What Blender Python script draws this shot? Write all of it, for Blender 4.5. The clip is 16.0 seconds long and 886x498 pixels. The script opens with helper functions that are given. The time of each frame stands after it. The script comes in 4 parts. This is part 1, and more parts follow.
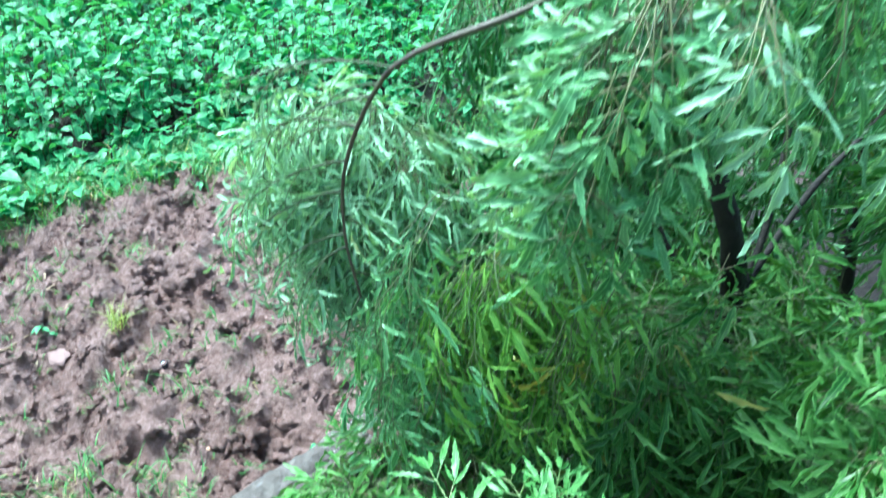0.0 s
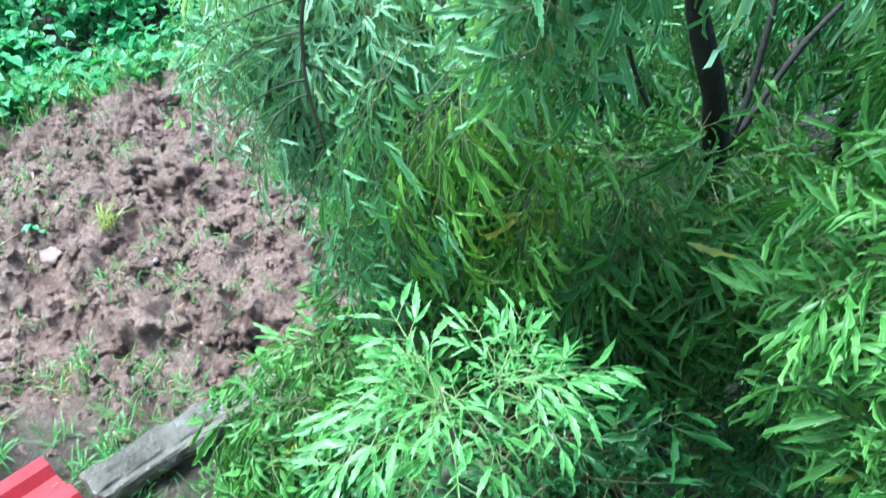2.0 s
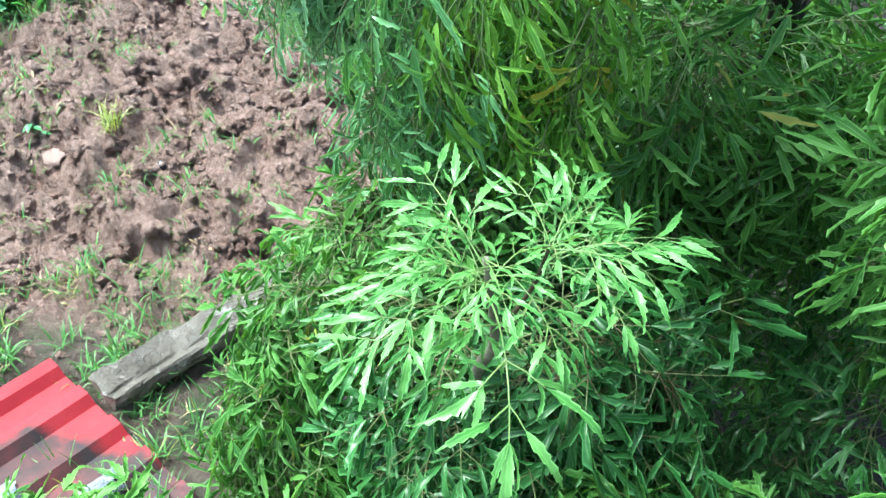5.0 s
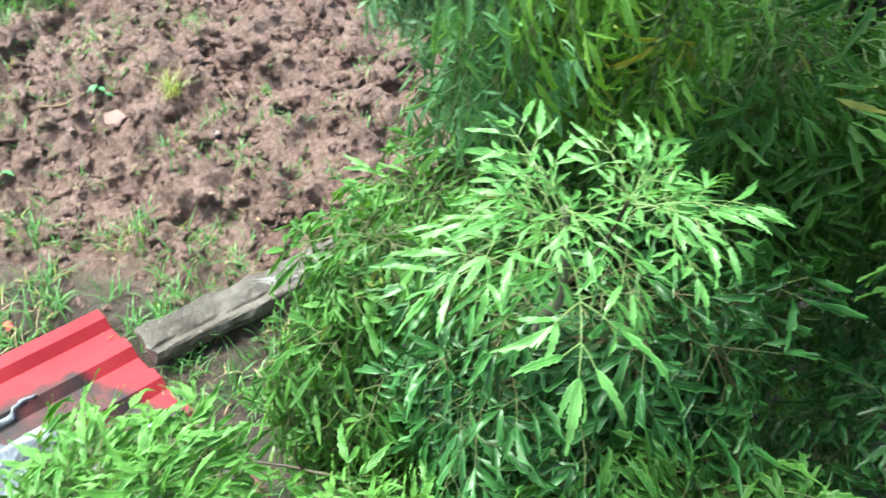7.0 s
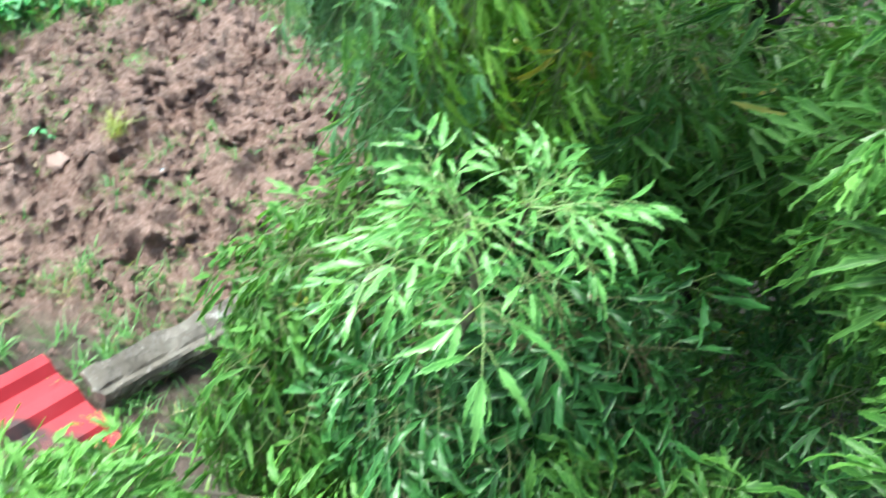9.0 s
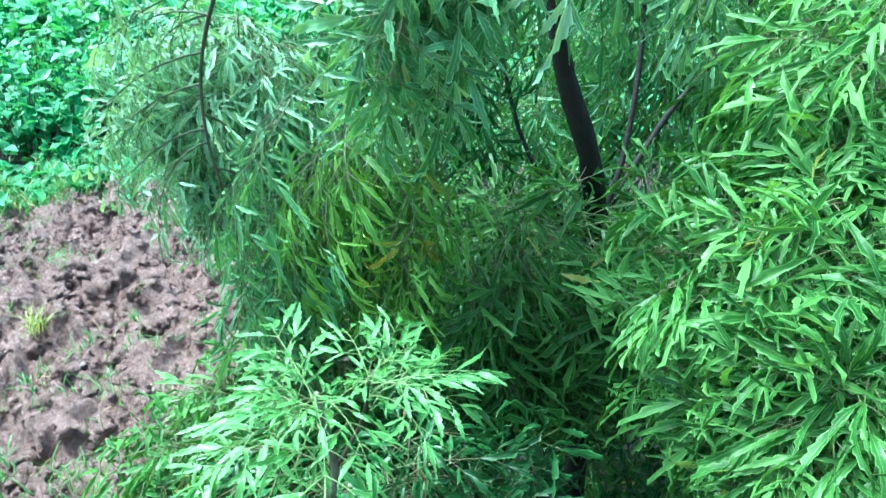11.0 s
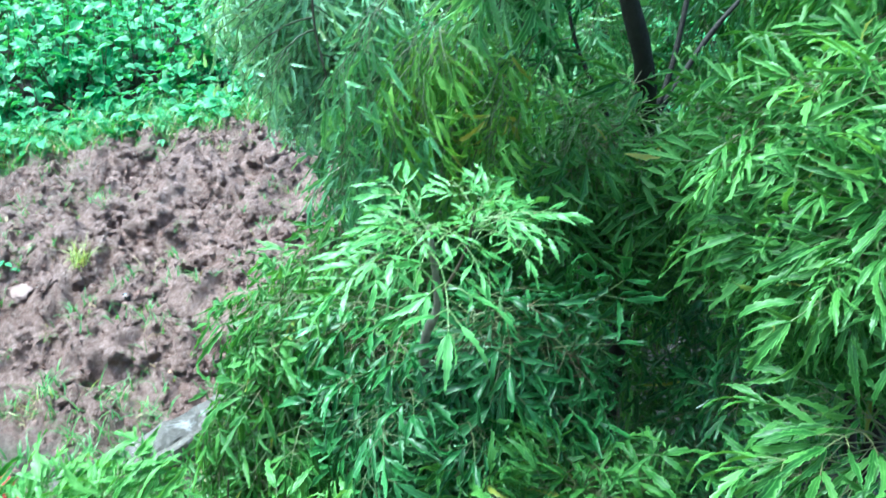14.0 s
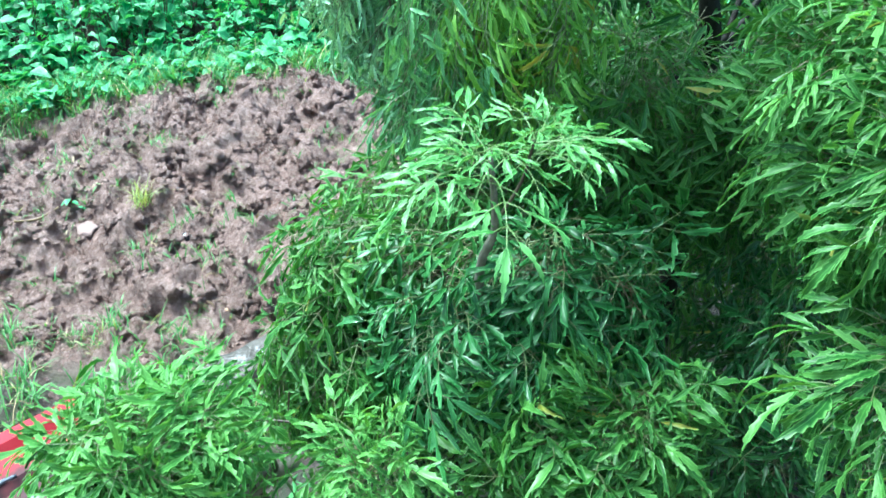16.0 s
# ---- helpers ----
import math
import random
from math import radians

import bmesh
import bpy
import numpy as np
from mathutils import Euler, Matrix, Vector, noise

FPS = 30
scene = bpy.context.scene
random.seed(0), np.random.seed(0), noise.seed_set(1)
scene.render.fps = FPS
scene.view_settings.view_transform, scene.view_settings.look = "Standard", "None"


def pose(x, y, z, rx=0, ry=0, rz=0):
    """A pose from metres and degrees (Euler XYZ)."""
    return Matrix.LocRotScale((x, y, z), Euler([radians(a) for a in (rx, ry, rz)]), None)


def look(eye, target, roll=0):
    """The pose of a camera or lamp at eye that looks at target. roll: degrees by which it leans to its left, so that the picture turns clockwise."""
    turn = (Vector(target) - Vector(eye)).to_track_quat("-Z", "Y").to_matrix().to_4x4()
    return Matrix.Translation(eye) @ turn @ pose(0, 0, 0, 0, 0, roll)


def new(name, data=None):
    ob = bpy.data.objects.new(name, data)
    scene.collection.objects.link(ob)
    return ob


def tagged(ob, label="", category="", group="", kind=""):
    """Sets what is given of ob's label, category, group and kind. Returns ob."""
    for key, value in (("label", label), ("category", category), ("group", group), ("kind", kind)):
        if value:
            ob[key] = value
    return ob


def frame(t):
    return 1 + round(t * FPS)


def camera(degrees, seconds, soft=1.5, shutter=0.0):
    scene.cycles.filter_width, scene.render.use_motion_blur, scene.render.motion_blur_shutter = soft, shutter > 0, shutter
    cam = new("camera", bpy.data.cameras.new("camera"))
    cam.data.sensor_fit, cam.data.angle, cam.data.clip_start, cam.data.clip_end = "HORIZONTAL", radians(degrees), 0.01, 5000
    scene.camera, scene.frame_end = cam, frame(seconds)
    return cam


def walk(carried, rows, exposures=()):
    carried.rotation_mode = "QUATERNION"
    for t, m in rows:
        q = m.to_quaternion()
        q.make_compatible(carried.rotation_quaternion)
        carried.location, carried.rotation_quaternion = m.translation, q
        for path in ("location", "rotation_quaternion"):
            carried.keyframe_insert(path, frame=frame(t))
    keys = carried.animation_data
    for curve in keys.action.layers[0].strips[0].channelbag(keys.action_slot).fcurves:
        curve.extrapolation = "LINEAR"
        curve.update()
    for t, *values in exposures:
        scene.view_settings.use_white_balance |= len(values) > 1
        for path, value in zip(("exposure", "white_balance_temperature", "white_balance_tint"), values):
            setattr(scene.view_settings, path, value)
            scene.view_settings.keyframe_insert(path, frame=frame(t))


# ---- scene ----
cam = camera(60.4, 16.0, shutter=0.5)
METRES, EYE, TILT, LEAN, TURN = 1.05, 1.78, -27.0, 0.0, 0.0
ROWS = [
    (0.0, 0.0, 0.0, 0.0, 0.0, 0.0, -0.0),
    (0.5, -0.0048, 0.0436, -0.0521, 0.41, -2.91, -1.13),
    (1.0, 0.0157, 0.0555, -0.0644, -0.88, -4.32, -0.43),
    (1.5, 0.039, 0.0324, -0.0577, -0.68, -3.69, -0.14),
    (2.0, 0.0378, 0.0208, -0.0742, 0.19, -6.08, 0.1),
    (2.5, 0.0262, 0.0415, -0.0941, 0.38, -8.05, 0.07),
    (3.0, 0.0211, 0.0626, -0.1038, 1.94, -9.49, -0.19),
    (3.5, 0.03, 0.0786, -0.1046, 2.05, -10.37, 1.16),
    (4.0, 0.02, 0.0906, -0.1151, 1.36, -11.08, 0.22),
    (6.5, -0.0013, 0.0723, -0.166, 1.95, -11.92, -2.63),
    (7.0, -0.0257, 0.0586, -0.1801, 4.03, -11.62, -5.21),
    (7.5, -0.0559, 0.0353, -0.2039, 7.52, -11.91, -7.86),
    (8.0, -0.0578, 0.0192, -0.2201, 9.08, -12.27, -8.69),
    (8.5, -0.0206, 0.0275, -0.2112, 5.9, -11.59, -6.0),
    (9.0, 0.0218, 0.0473, -0.1916, 1.0, -9.06, -2.95),
    (9.5, 0.0704, 0.0596, -0.1607, -3.1, -4.98, 0.66),
    (10.0, 0.1338, 0.0266, -0.1548, -2.93, -1.4, -0.17),
    (12.5, 0.0527, -0.1137, -0.2086, -3.66, 6.0, 3.08),
    (13.0, 0.0446, -0.1327, -0.2386, -4.16, 5.72, 2.69),
    (13.5, 0.0217, -0.1373, -0.2776, -4.53, 3.87, 1.76),
    (14.0, 0.0031, -0.139, -0.3087, -3.34, 2.05, -0.13),
    (14.5, -0.0068, -0.1497, -0.3301, -1.8, 1.01, -1.33),
    (15.0, -0.006, -0.161, -0.3336, -0.59, 0.7, -1.09),
    (15.5, -0.0039, -0.1599, -0.3389, -0.38, 0.2, -1.31),
    (16.0, -0.0092, -0.1591, -0.3508, 0.18, -0.95, -1.87),
]
walk(cam, [(t, pose(0, 0, EYE, TILT, LEAN, TURN) @ pose(METRES * x, METRES * y, METRES * z, 90 + pitch, roll, yaw)) for t, x, y, z, yaw, pitch, roll in ROWS],
     exposures=((0.0, 2.78, 5100, -7), (1.5, 2.80, 5150, -8), (3.5, 2.80, 5500, -8), (6.5, 2.74, 6250, -5), (8.5, 2.65, 6550, -2), (9.25, 2.82, 5950, -7), (10.0, 2.95, 5350, -10), (12.5, 2.95, 4900, -11), (14.0, 2.90, 5030, -11), (16.0, 2.86, 5200, -11)))

# ---- light ----
SUN_EL, SUN_AZ = 66.0, 288.0
world = bpy.data.worlds.new("overcast_sky")
scene.world = world
world.use_nodes = True
wn, wl = world.node_tree.nodes, world.node_tree.links
sky = wn.new("ShaderNodeTexSky")
sky.sky_type, sky.sun_disc = "NISHITA", False
sky.sun_elevation, sky.sun_rotation = radians(SUN_EL), radians(SUN_AZ)
sky.air_density, sky.dust_density, sky.ozone_density = 1.0, 4.0, 1.0
wl.new(sky.outputs["Color"], wn["Background"].inputs["Color"])
wn["Background"].inputs["Strength"].default_value = 0.07
sun = new("sun", bpy.data.lights.new("sun", "SUN"))
sun.data.energy, sun.data.angle, sun.data.color = 1.95, radians(30), (1.0, 0.985, 0.96)
_az, _el = radians(SUN_AZ), radians(SUN_EL)
sun.matrix_world = look((0, 0, 10), Vector((0, 0, 10)) - Vector((math.sin(_az) * math.cos(_el), math.cos(_az) * math.cos(_el), math.sin(_el))))


# ---- materials ----
class Nodes:
    """Short-hand for building one node material."""

    def __init__(self, name, rough=0.6, spec=0.5, metal=0.0):
        self.mat = bpy.data.materials.new(name)
        self.mat.use_nodes = True
        self.n, self.l = self.mat.node_tree.nodes, self.mat.node_tree.links
        self.b = self.n["Principled BSDF"]
        self.b.inputs["Roughness"].default_value = rough
        self.b.inputs["Specular IOR Level"].default_value = spec
        self.b.inputs["Metallic"].default_value = metal

    def put(self, value, socket):
        if hasattr(value, "links"):
            self.l.new(value, socket)
        else:
            socket.default_value = value

    def coord(self, which="Object"):
        return self.n.new("ShaderNodeTexCoord").outputs[which]

    def noise(self, scale, detail=4, rough=0.55, vec=None, distort=0.0):
        t = self.n.new("ShaderNodeTexNoise")
        self.put(vec if vec is not None else self.coord(), t.inputs["Vector"])
        t.inputs["Scale"].default_value, t.inputs["Detail"].default_value = scale, detail
        t.inputs["Roughness"].default_value, t.inputs["Distortion"].default_value = rough, distort
        return t.outputs["Fac"]

    def ramp(self, fac, *stops):
        r = self.n.new("ShaderNodeValToRGB")
        e = r.color_ramp.elements
        while len(e) < len(stops):
            e.new(0.5)
        for k, (p, c) in zip(e, stops):
            k.position = p
            k.color = (c, c, c, 1) if isinstance(c, (int, float)) else (*c, 1)
        self.put(fac, r.inputs["Fac"])
        return r.outputs["Color"]

    def mix(self, fac, a, b, how="MIX"):
        m = self.n.new("ShaderNodeMix")
        m.data_type, m.blend_type = "RGBA", how
        self.put(fac, m.inputs["Factor"])
        for v, s in ((a, m.inputs[6]), (b, m.inputs[7])):
            self.put((*v, 1) if isinstance(v, tuple) else v, s)
        return m.outputs[2]

    def math(self, op, a, b=0.0, clamp=False):
        m = self.n.new("ShaderNodeMath")
        m.operation, m.use_clamp = op, clamp
        self.put(a, m.inputs[0]), self.put(b, m.inputs[1])
        return m.outputs[0]

    def bump(self, height, strength=0.5, distance=0.01):
        b = self.n.new("ShaderNodeBump")
        b.inputs["Strength"].default_value, b.inputs["Distance"].default_value = strength, distance
        self.put(height, b.inputs["Height"])
        self.l.new(b.outputs["Normal"], self.b.inputs["Normal"])

    def color(self, c):
        self.put((*c, 1) if isinstance(c, tuple) else c, self.b.inputs["Base Color"])
        return self

    def rough(self, r):
        self.put(r, self.b.inputs["Roughness"])
        return self


def leaf_material(name, dark, mid, pale, yellow=0.0, rough=0.38, through_light=0.3, spec=0.45):
    """Thin leaf: per-leaflet colour change, a paler midrib, a pale rim with painted highlight, some light shining
    through.
    """
    s = Nodes(name, rough, spec)
    geo = s.n.new("ShaderNodeNewGeometry").outputs["Random Per Island"]
    info = s.n.new("ShaderNodeObjectInfo").outputs["Random"]
    both = s.math("FRACT", s.math("ADD", geo, info))
    c = s.ramp(both, (0.0, dark), (0.5, mid), (1.0, pale))
    if yellow:
        pick = s.math("FRACT", s.math("MULTIPLY", both, 37.7))
        c = s.mix(s.ramp(pick, (1 - yellow, 0.0), (1 - yellow * 0.6, 1.0)), c, (0.27, 0.26, 0.04))
    at = s.n.new("ShaderNodeAttribute")
    at.attribute_name = "rim"
    # rim: pale leaf margin plus the gloss on curled edges, as colour
    c = s.mix(s.ramp(at.outputs["Fac"], (0.0, 0.5), (0.14, 0.0), (0.60, 0.0), (1.0, 0.8)), c, tuple(min(1, v * 1.7 + 0.04) for v in pale))
    blot = s.noise(60, 3, 0.6)
    c = s.mix(s.ramp(blot, (0.35, 0.0), (0.75, 0.4)), c, tuple(v * 0.75 for v in mid))
    s.color(c)
    s.rough(s.ramp(s.noise(35, 2), (0.35, rough - 0.14), (0.7, rough + 0.15)))
    s.bump(s.noise(170, 3), 0.3, 0.002)
    tr = s.n.new("ShaderNodeBsdfTranslucent")
    hot = s.mix(1.0, c, (1.35, 1.25, 0.55), "MULTIPLY")
    s.l.new(hot, tr.inputs["Color"])
    mx = s.n.new("ShaderNodeMixShader")
    mx.inputs[0].default_value = through_light
    s.l.new(s.b.outputs[0], mx.inputs[1]), s.l.new(tr.outputs[0], mx.inputs[2])
    s.l.new(mx.outputs[0], s.n["Material Output"].inputs["Surface"])
    return s.mat


# dark glossy leaf; shade inside the shrubs is also put into its colour
LEAF_DARK_SHADE = leaf_material("aralia_leaf", (0.011, 0.050, 0.010), (0.025, 0.104, 0.021), (0.054, 0.180, 0.042), rough=0.36, spec=0.40, through_light=0.15)
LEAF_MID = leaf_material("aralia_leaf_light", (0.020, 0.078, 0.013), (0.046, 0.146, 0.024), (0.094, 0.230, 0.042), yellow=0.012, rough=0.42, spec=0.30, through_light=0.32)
# brighter green copy, used where outer and back foliage is lit
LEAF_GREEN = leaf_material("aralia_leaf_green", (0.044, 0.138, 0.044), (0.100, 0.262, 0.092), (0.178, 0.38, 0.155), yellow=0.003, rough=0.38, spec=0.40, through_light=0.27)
# palest copy: light on the outer weeping leaves is part of its colour
LEAF_PALE_LIT = leaf_material("aralia_leaf_weeping", (0.100, 0.240, 0.115), (0.195, 0.380, 0.200), (0.310, 0.52, 0.300), yellow=0.003, rough=0.36, spec=0.42, through_light=0.27)
LEAF_YOUNG = leaf_material("aralia_leaf_young", (0.052, 0.176, 0.036), (0.088, 0.250, 0.056), (0.142, 0.335, 0.092), rough=0.40, spec=0.38)
LEAF_OLIVE = leaf_material("aralia_leaf_olive", (0.054, 0.165, 0.022), (0.108, 0.265, 0.034), (0.180, 0.355, 0.055), yellow=0.02)
# low shrub's leaf; elsewhere a brighter copy for leaves in the light
LEAF_LOW_LIT = leaf_material("aralia_leaf_low", (0.042, 0.142, 0.024), (0.080, 0.218, 0.038), (0.132, 0.300, 0.066), rough=0.44, spec=0.28)
LEAF_TURNING = leaf_material("aralia_leaf_turning", (0.10, 0.17, 0.02), (0.16, 0.20, 0.025), (0.24, 0.25, 0.035), yellow=0.25)
WEED = leaf_material("weed_leaf", (0.028, 0.150, 0.050), (0.054, 0.240, 0.082), (0.098, 0.34, 0.126), rough=0.5, spec=0.35)
GRASS = leaf_material("grass_blade", (0.040, 0.130, 0.036), (0.068, 0.200, 0.050), (0.12, 0.28, 0.070), yellow=0.05, rough=0.45)
PALE_GRASS = leaf_material("yellowing_grass_blade", (0.16, 0.24, 0.06), (0.24, 0.31, 0.09), (0.36, 0.40, 0.15), rough=0.5)
STRAW = leaf_material("dry_straw", (0.20, 0.14, 0.07), (0.30, 0.22, 0.12), (0.42, 0.33, 0.19), rough=0.6, through_light=0.1)


def soil_material():
    s = Nodes("turned_red_soil", 0.7, 0.5)
    p = s.n.new("ShaderNodeNewGeometry").outputs["Position"]
    base = s.ramp(s.noise(7.0, 6, 0.65, p), (0.34, (0.170, 0.096, 0.076)), (0.49, (0.315, 0.190, 0.157)), (0.64, (0.53, 0.355, 0.31)))
    # pale stop imitates wet glints, dark stop shaded pits
    fine = s.ramp(s.noise(55, 8, 0.8, p), (0.38, (0.110, 0.060, 0.046)), (0.49, (0.315, 0.190, 0.157)), (0.61, (0.66, 0.475, 0.425)))
    c = s.mix(0.55, base, fine)
    s.color(c)
    s.rough(s.ramp(s.noise(7, 4, 0.6, p), (0.38, 0.24), (0.62, 0.75)))
    s.bump(s.math("ADD", s.noise(34, 8, 0.75, p), s.math("MULTIPLY", s.noise(140, 6, 0.8, p), 0.8)), 1.0, 0.045)
    return s.mat


SOIL = soil_material()


def ground_material():
    """Turned red soil in the dug bed, trodden wet mud and moss round it; shade under plants is painted dark."""
    s = Nodes("garden_ground", 0.7, 0.5)
    p = s.n.new("ShaderNodeNewGeometry").outputs["Position"]
    base = s.ramp(s.noise(7.0, 6, 0.65, p), (0.34, (0.170, 0.096, 0.076)), (0.49, (0.315, 0.190, 0.157)), (0.64, (0.53, 0.355, 0.31)))
    # glints and pit shade painted in, as on the loose clods
    fine = s.ramp(s.noise(55, 8, 0.8, p), (0.38, (0.110, 0.060, 0.046)), (0.49, (0.315, 0.190, 0.157)), (0.61, (0.66, 0.475, 0.425)))
    dug = s.mix(0.55, base, fine)
    mud = s.ramp(s.noise(11, 8, 0.72, p), (0.3, (0.062, 0.043, 0.033)), (0.52, (0.130, 0.092, 0.074)), (0.72, (0.24, 0.18, 0.155)))
    moss = s.ramp(s.noise(9, 5, 0.65, p), (0.3, (0.025, 0.050, 0.014)), (0.6, (0.05, 0.095, 0.022)), (0.8, (0.09, 0.07, 0.04)))
    at = s.n.new("ShaderNodeAttribute")
    at.attribute_name = "dug"
    patch = s.ramp(s.noise(6.5, 6, 0.7, p), (0.48, 0.0), (0.60, 0.8))
    c = s.mix(at.outputs["Fac"], s.mix(patch, mud, moss), dug)
    # near-black brown stands in for shade below shrubs and weeds
    li = s.n.new("ShaderNodeAttribute")
    li.attribute_name = "plant_shade"
    shade_tone = s.ramp(s.noise(22, 6, 0.7, p), (0.35, (0.010, 0.009, 0.006)), (0.6, (0.030, 0.024, 0.016)), (0.8, (0.065, 0.048, 0.028)))
    c = s.mix(li.outputs["Fac"], c, shade_tone)
    s.color(c)
    wet = s.ramp(s.noise(3.2, 4, 0.6, p), (0.40, 0.28), (0.60, 0.8))
    s.rough(s.mix(li.outputs["Fac"], wet, (0.95, 0.95, 0.95)))
    s.bump(s.math("ADD", s.noise(34, 8, 0.75, p), s.math("MULTIPLY", s.noise(140, 6, 0.8, p), 0.8)), 1.0, 0.045)
    return s.mat


GROUND = ground_material()

_s = Nodes("aralia_bark", 0.75, 0.4)
_s.color(_s.ramp(_s.noise(45, 5, 0.65), (0.3, (0.006, 0.005, 0.004)), (0.55, (0.012, 0.011, 0.008)), (0.78, (0.024, 0.024, 0.018)))).bump(_s.noise(120, 5), 0.7, 0.004)
BARK = _s.mat
_s = Nodes("green_brown_twig", 0.5, 0.5)
_s.color(_s.ramp(_s.noise(25, 4), (0.3, (0.036, 0.026, 0.018)), (0.6, (0.058, 0.048, 0.026)), (0.8, (0.065, 0.082, 0.030)))).bump(_s.noise(200, 3), 0.3, 0.002)
TWIG = _s.mat
_s = Nodes("grey_pruned_bark", 0.7, 0.4)
_s.color(_s.ramp(_s.noise(60, 5, 0.65), (0.3, (0.09, 0.085, 0.06)), (0.55, (0.17, 0.165, 0.12)), (0.78, (0.25, 0.25, 0.19)))).bump(_s.noise(160, 5), 0.6, 0.003)
GREY_BARK = _s.mat
_s = Nodes("leaf_stalk", 0.45, 0.5)
_s.color(_s.ramp(_s.noise(14, 3), (0.35, (0.120, 0.085, 0.045)), (0.5, (0.120, 0.150, 0.055)), (0.8, (0.105, 0.190, 0.062))))
STALK = _s.mat
_s = Nodes("young_green_stalk", 0.4, 0.5)
_s.color(_s.ramp(_s.noise(20, 3), (0.3, (0.11, 0.22, 0.06)), (0.62, (0.17, 0.26, 0.08)), (0.75, (0.20, 0.12, 0.07))))
STALK_GREEN = _s.mat
_s = Nodes("weeping_leaf_stalk", 0.45, 0.4)
_s.color(_s.ramp(_s.noise(14, 3), (0.35, (0.075, 0.075, 0.030)), (0.6, (0.065, 0.130, 0.040))))
GREEN_STALK = _s.mat
_s = Nodes("green_leafy_twig", 0.5, 0.4)
_s.color(_s.ramp(_s.noise(25, 4), (0.3, (0.035, 0.040, 0.018)), (0.7, (0.050, 0.085, 0.028))))
GREEN_TWIG = _s.mat
_s = Nodes("wet_weathered_concrete", 0.5, 0.5)
_c = _s.ramp(_s.noise(9, 6, 0.65), (0.34, (0.058, 0.048, 0.038)), (0.50, (0.098, 0.084, 0.070)), (0.66, (0.150, 0.134, 0.114)))
_c = _s.mix(_s.ramp(_s.noise(30, 5, 0.7), (0.55, 0.0), (0.7, 0.6)), _c, (0.045, 0.039, 0.028))
# whitish streaks: mineral marks and wet glints, both as colour
_c = _s.mix(_s.ramp(_s.noise(13, 6, 0.75, distort=0.8), (0.57, 0.0), (0.66, 0.75)), _c, (0.36, 0.35, 0.34))
_s.color(_c).rough(_s.ramp(_s.noise(17, 5), (0.44, 0.14), (0.56, 0.75))).bump(_s.noise(40, 7, 0.72), 0.8, 0.014)
CONCRETE = _s.mat


def sheet_material():
    """Red paint on steel, with a dark tarry stain where the sealing film was glued on."""
    s = Nodes("red_painted_steel_with_tar_stain", 0.35, 0.12)
    o = s.coord("Object")
    sep = s.n.new("ShaderNodeSeparateXYZ")
    s.l.new(o, sep.inputs[0])
    x, y = sep.outputs[0], sep.outputs[1]
    wob = s.math("MULTIPLY", s.math("SUBTRACT", s.noise(13, 5, 0.65, o), 0.5), 0.11)
    ax = s.math("SUBTRACT", s.math("ADD", s.math("ADD", x, s.math("MULTIPLY", y, 0.45)), wob), 0.245)
    ay = s.math("SUBTRACT", s.math("ADD", y, s.math("ADD", wob, s.math("MULTIPLY", x, 0.06))), 0.195)
    smear = s.ramp(s.math("ADD", s.math("MINIMUM", ax, ay), 0.035), (0.0, 0.0), (0.04, 1.0))
    red = s.ramp(s.noise(5, 5, 0.6, o), (0.3, (0.200, 0.014, 0.021)), (0.55, (0.265, 0.024, 0.034)), (0.8, (0.33, 0.045, 0.058)))
    red = s.mix(s.ramp(s.noise(90, 4, 0.7, o), (0.62, 0.0), (0.72, 0.5)), red, (0.20, 0.03, 0.025))
    tar = s.ramp(s.noise(8, 5, 0.6, o), (0.40, (0.030, 0.026, 0.028)), (0.55, (0.065, 0.030, 0.032)), (0.72, (0.150, 0.040, 0.044)))
    s.color(s.mix(smear, red, tar))
    s.rough(s.ramp(s.noise(6, 4, 0.6, o), (0.4, 0.38), (0.7, 0.6)))
    s.bump(s.noise(18, 3, 0.5, o), 0.2, 0.01)
    return s.mat


SHEET = sheet_material()


def film_material():
    """Crumpled silver sealing film, scuffed blue-grey and white."""
    s = Nodes("silver_sealing_film", 0.4, 0.5, 0.3)
    o = s.coord("Object")
    stretch = s.n.new("ShaderNodeMapping")
    stretch.inputs["Scale"].default_value = (1.0, 2.2, 1.0)
    s.l.new(o, stretch.inputs["Vector"])
    c = s.ramp(s.noise(11, 6, 0.66, stretch.outputs[0], 0.5), (0.36, (0.060, 0.070, 0.090)), (0.50, (0.125, 0.145, 0.180)), (0.62, (0.30, 0.325, 0.35)))
    c = s.mix(s.ramp(s.noise(27, 5, 0.7, o), (0.60, 0.0), (0.68, 0.85)), c, (0.10, 0.035, 0.038))
    s.color(c)
    s.rough(s.ramp(s.noise(20, 4, 0.6, o), (0.4, 0.25), (0.65, 0.6)))
    s.bump(s.noise(45, 6, 0.7, o), 0.8, 0.012)
    return s.mat


FILM = film_material()
_s = Nodes("pebble", 0.5)
_s.color(_s.ramp(_s.noise(40, 4), (0.3, (0.42, 0.22, 0.12)), (0.7, (0.60, 0.42, 0.28)))).bump(_s.noise(90, 4), 0.4, 0.003)
PEBBLE = _s.mat
_s = Nodes("pale_clay", 0.6)
_s.color(_s.ramp(_s.noise(30, 5), (0.3, (0.24, 0.155, 0.135)), (0.7, (0.33, 0.225, 0.20)))).bump(_s.noise(60, 5), 0.6, 0.005)
CLAY = _s.mat
_s = Nodes("black_plastic", 0.2)
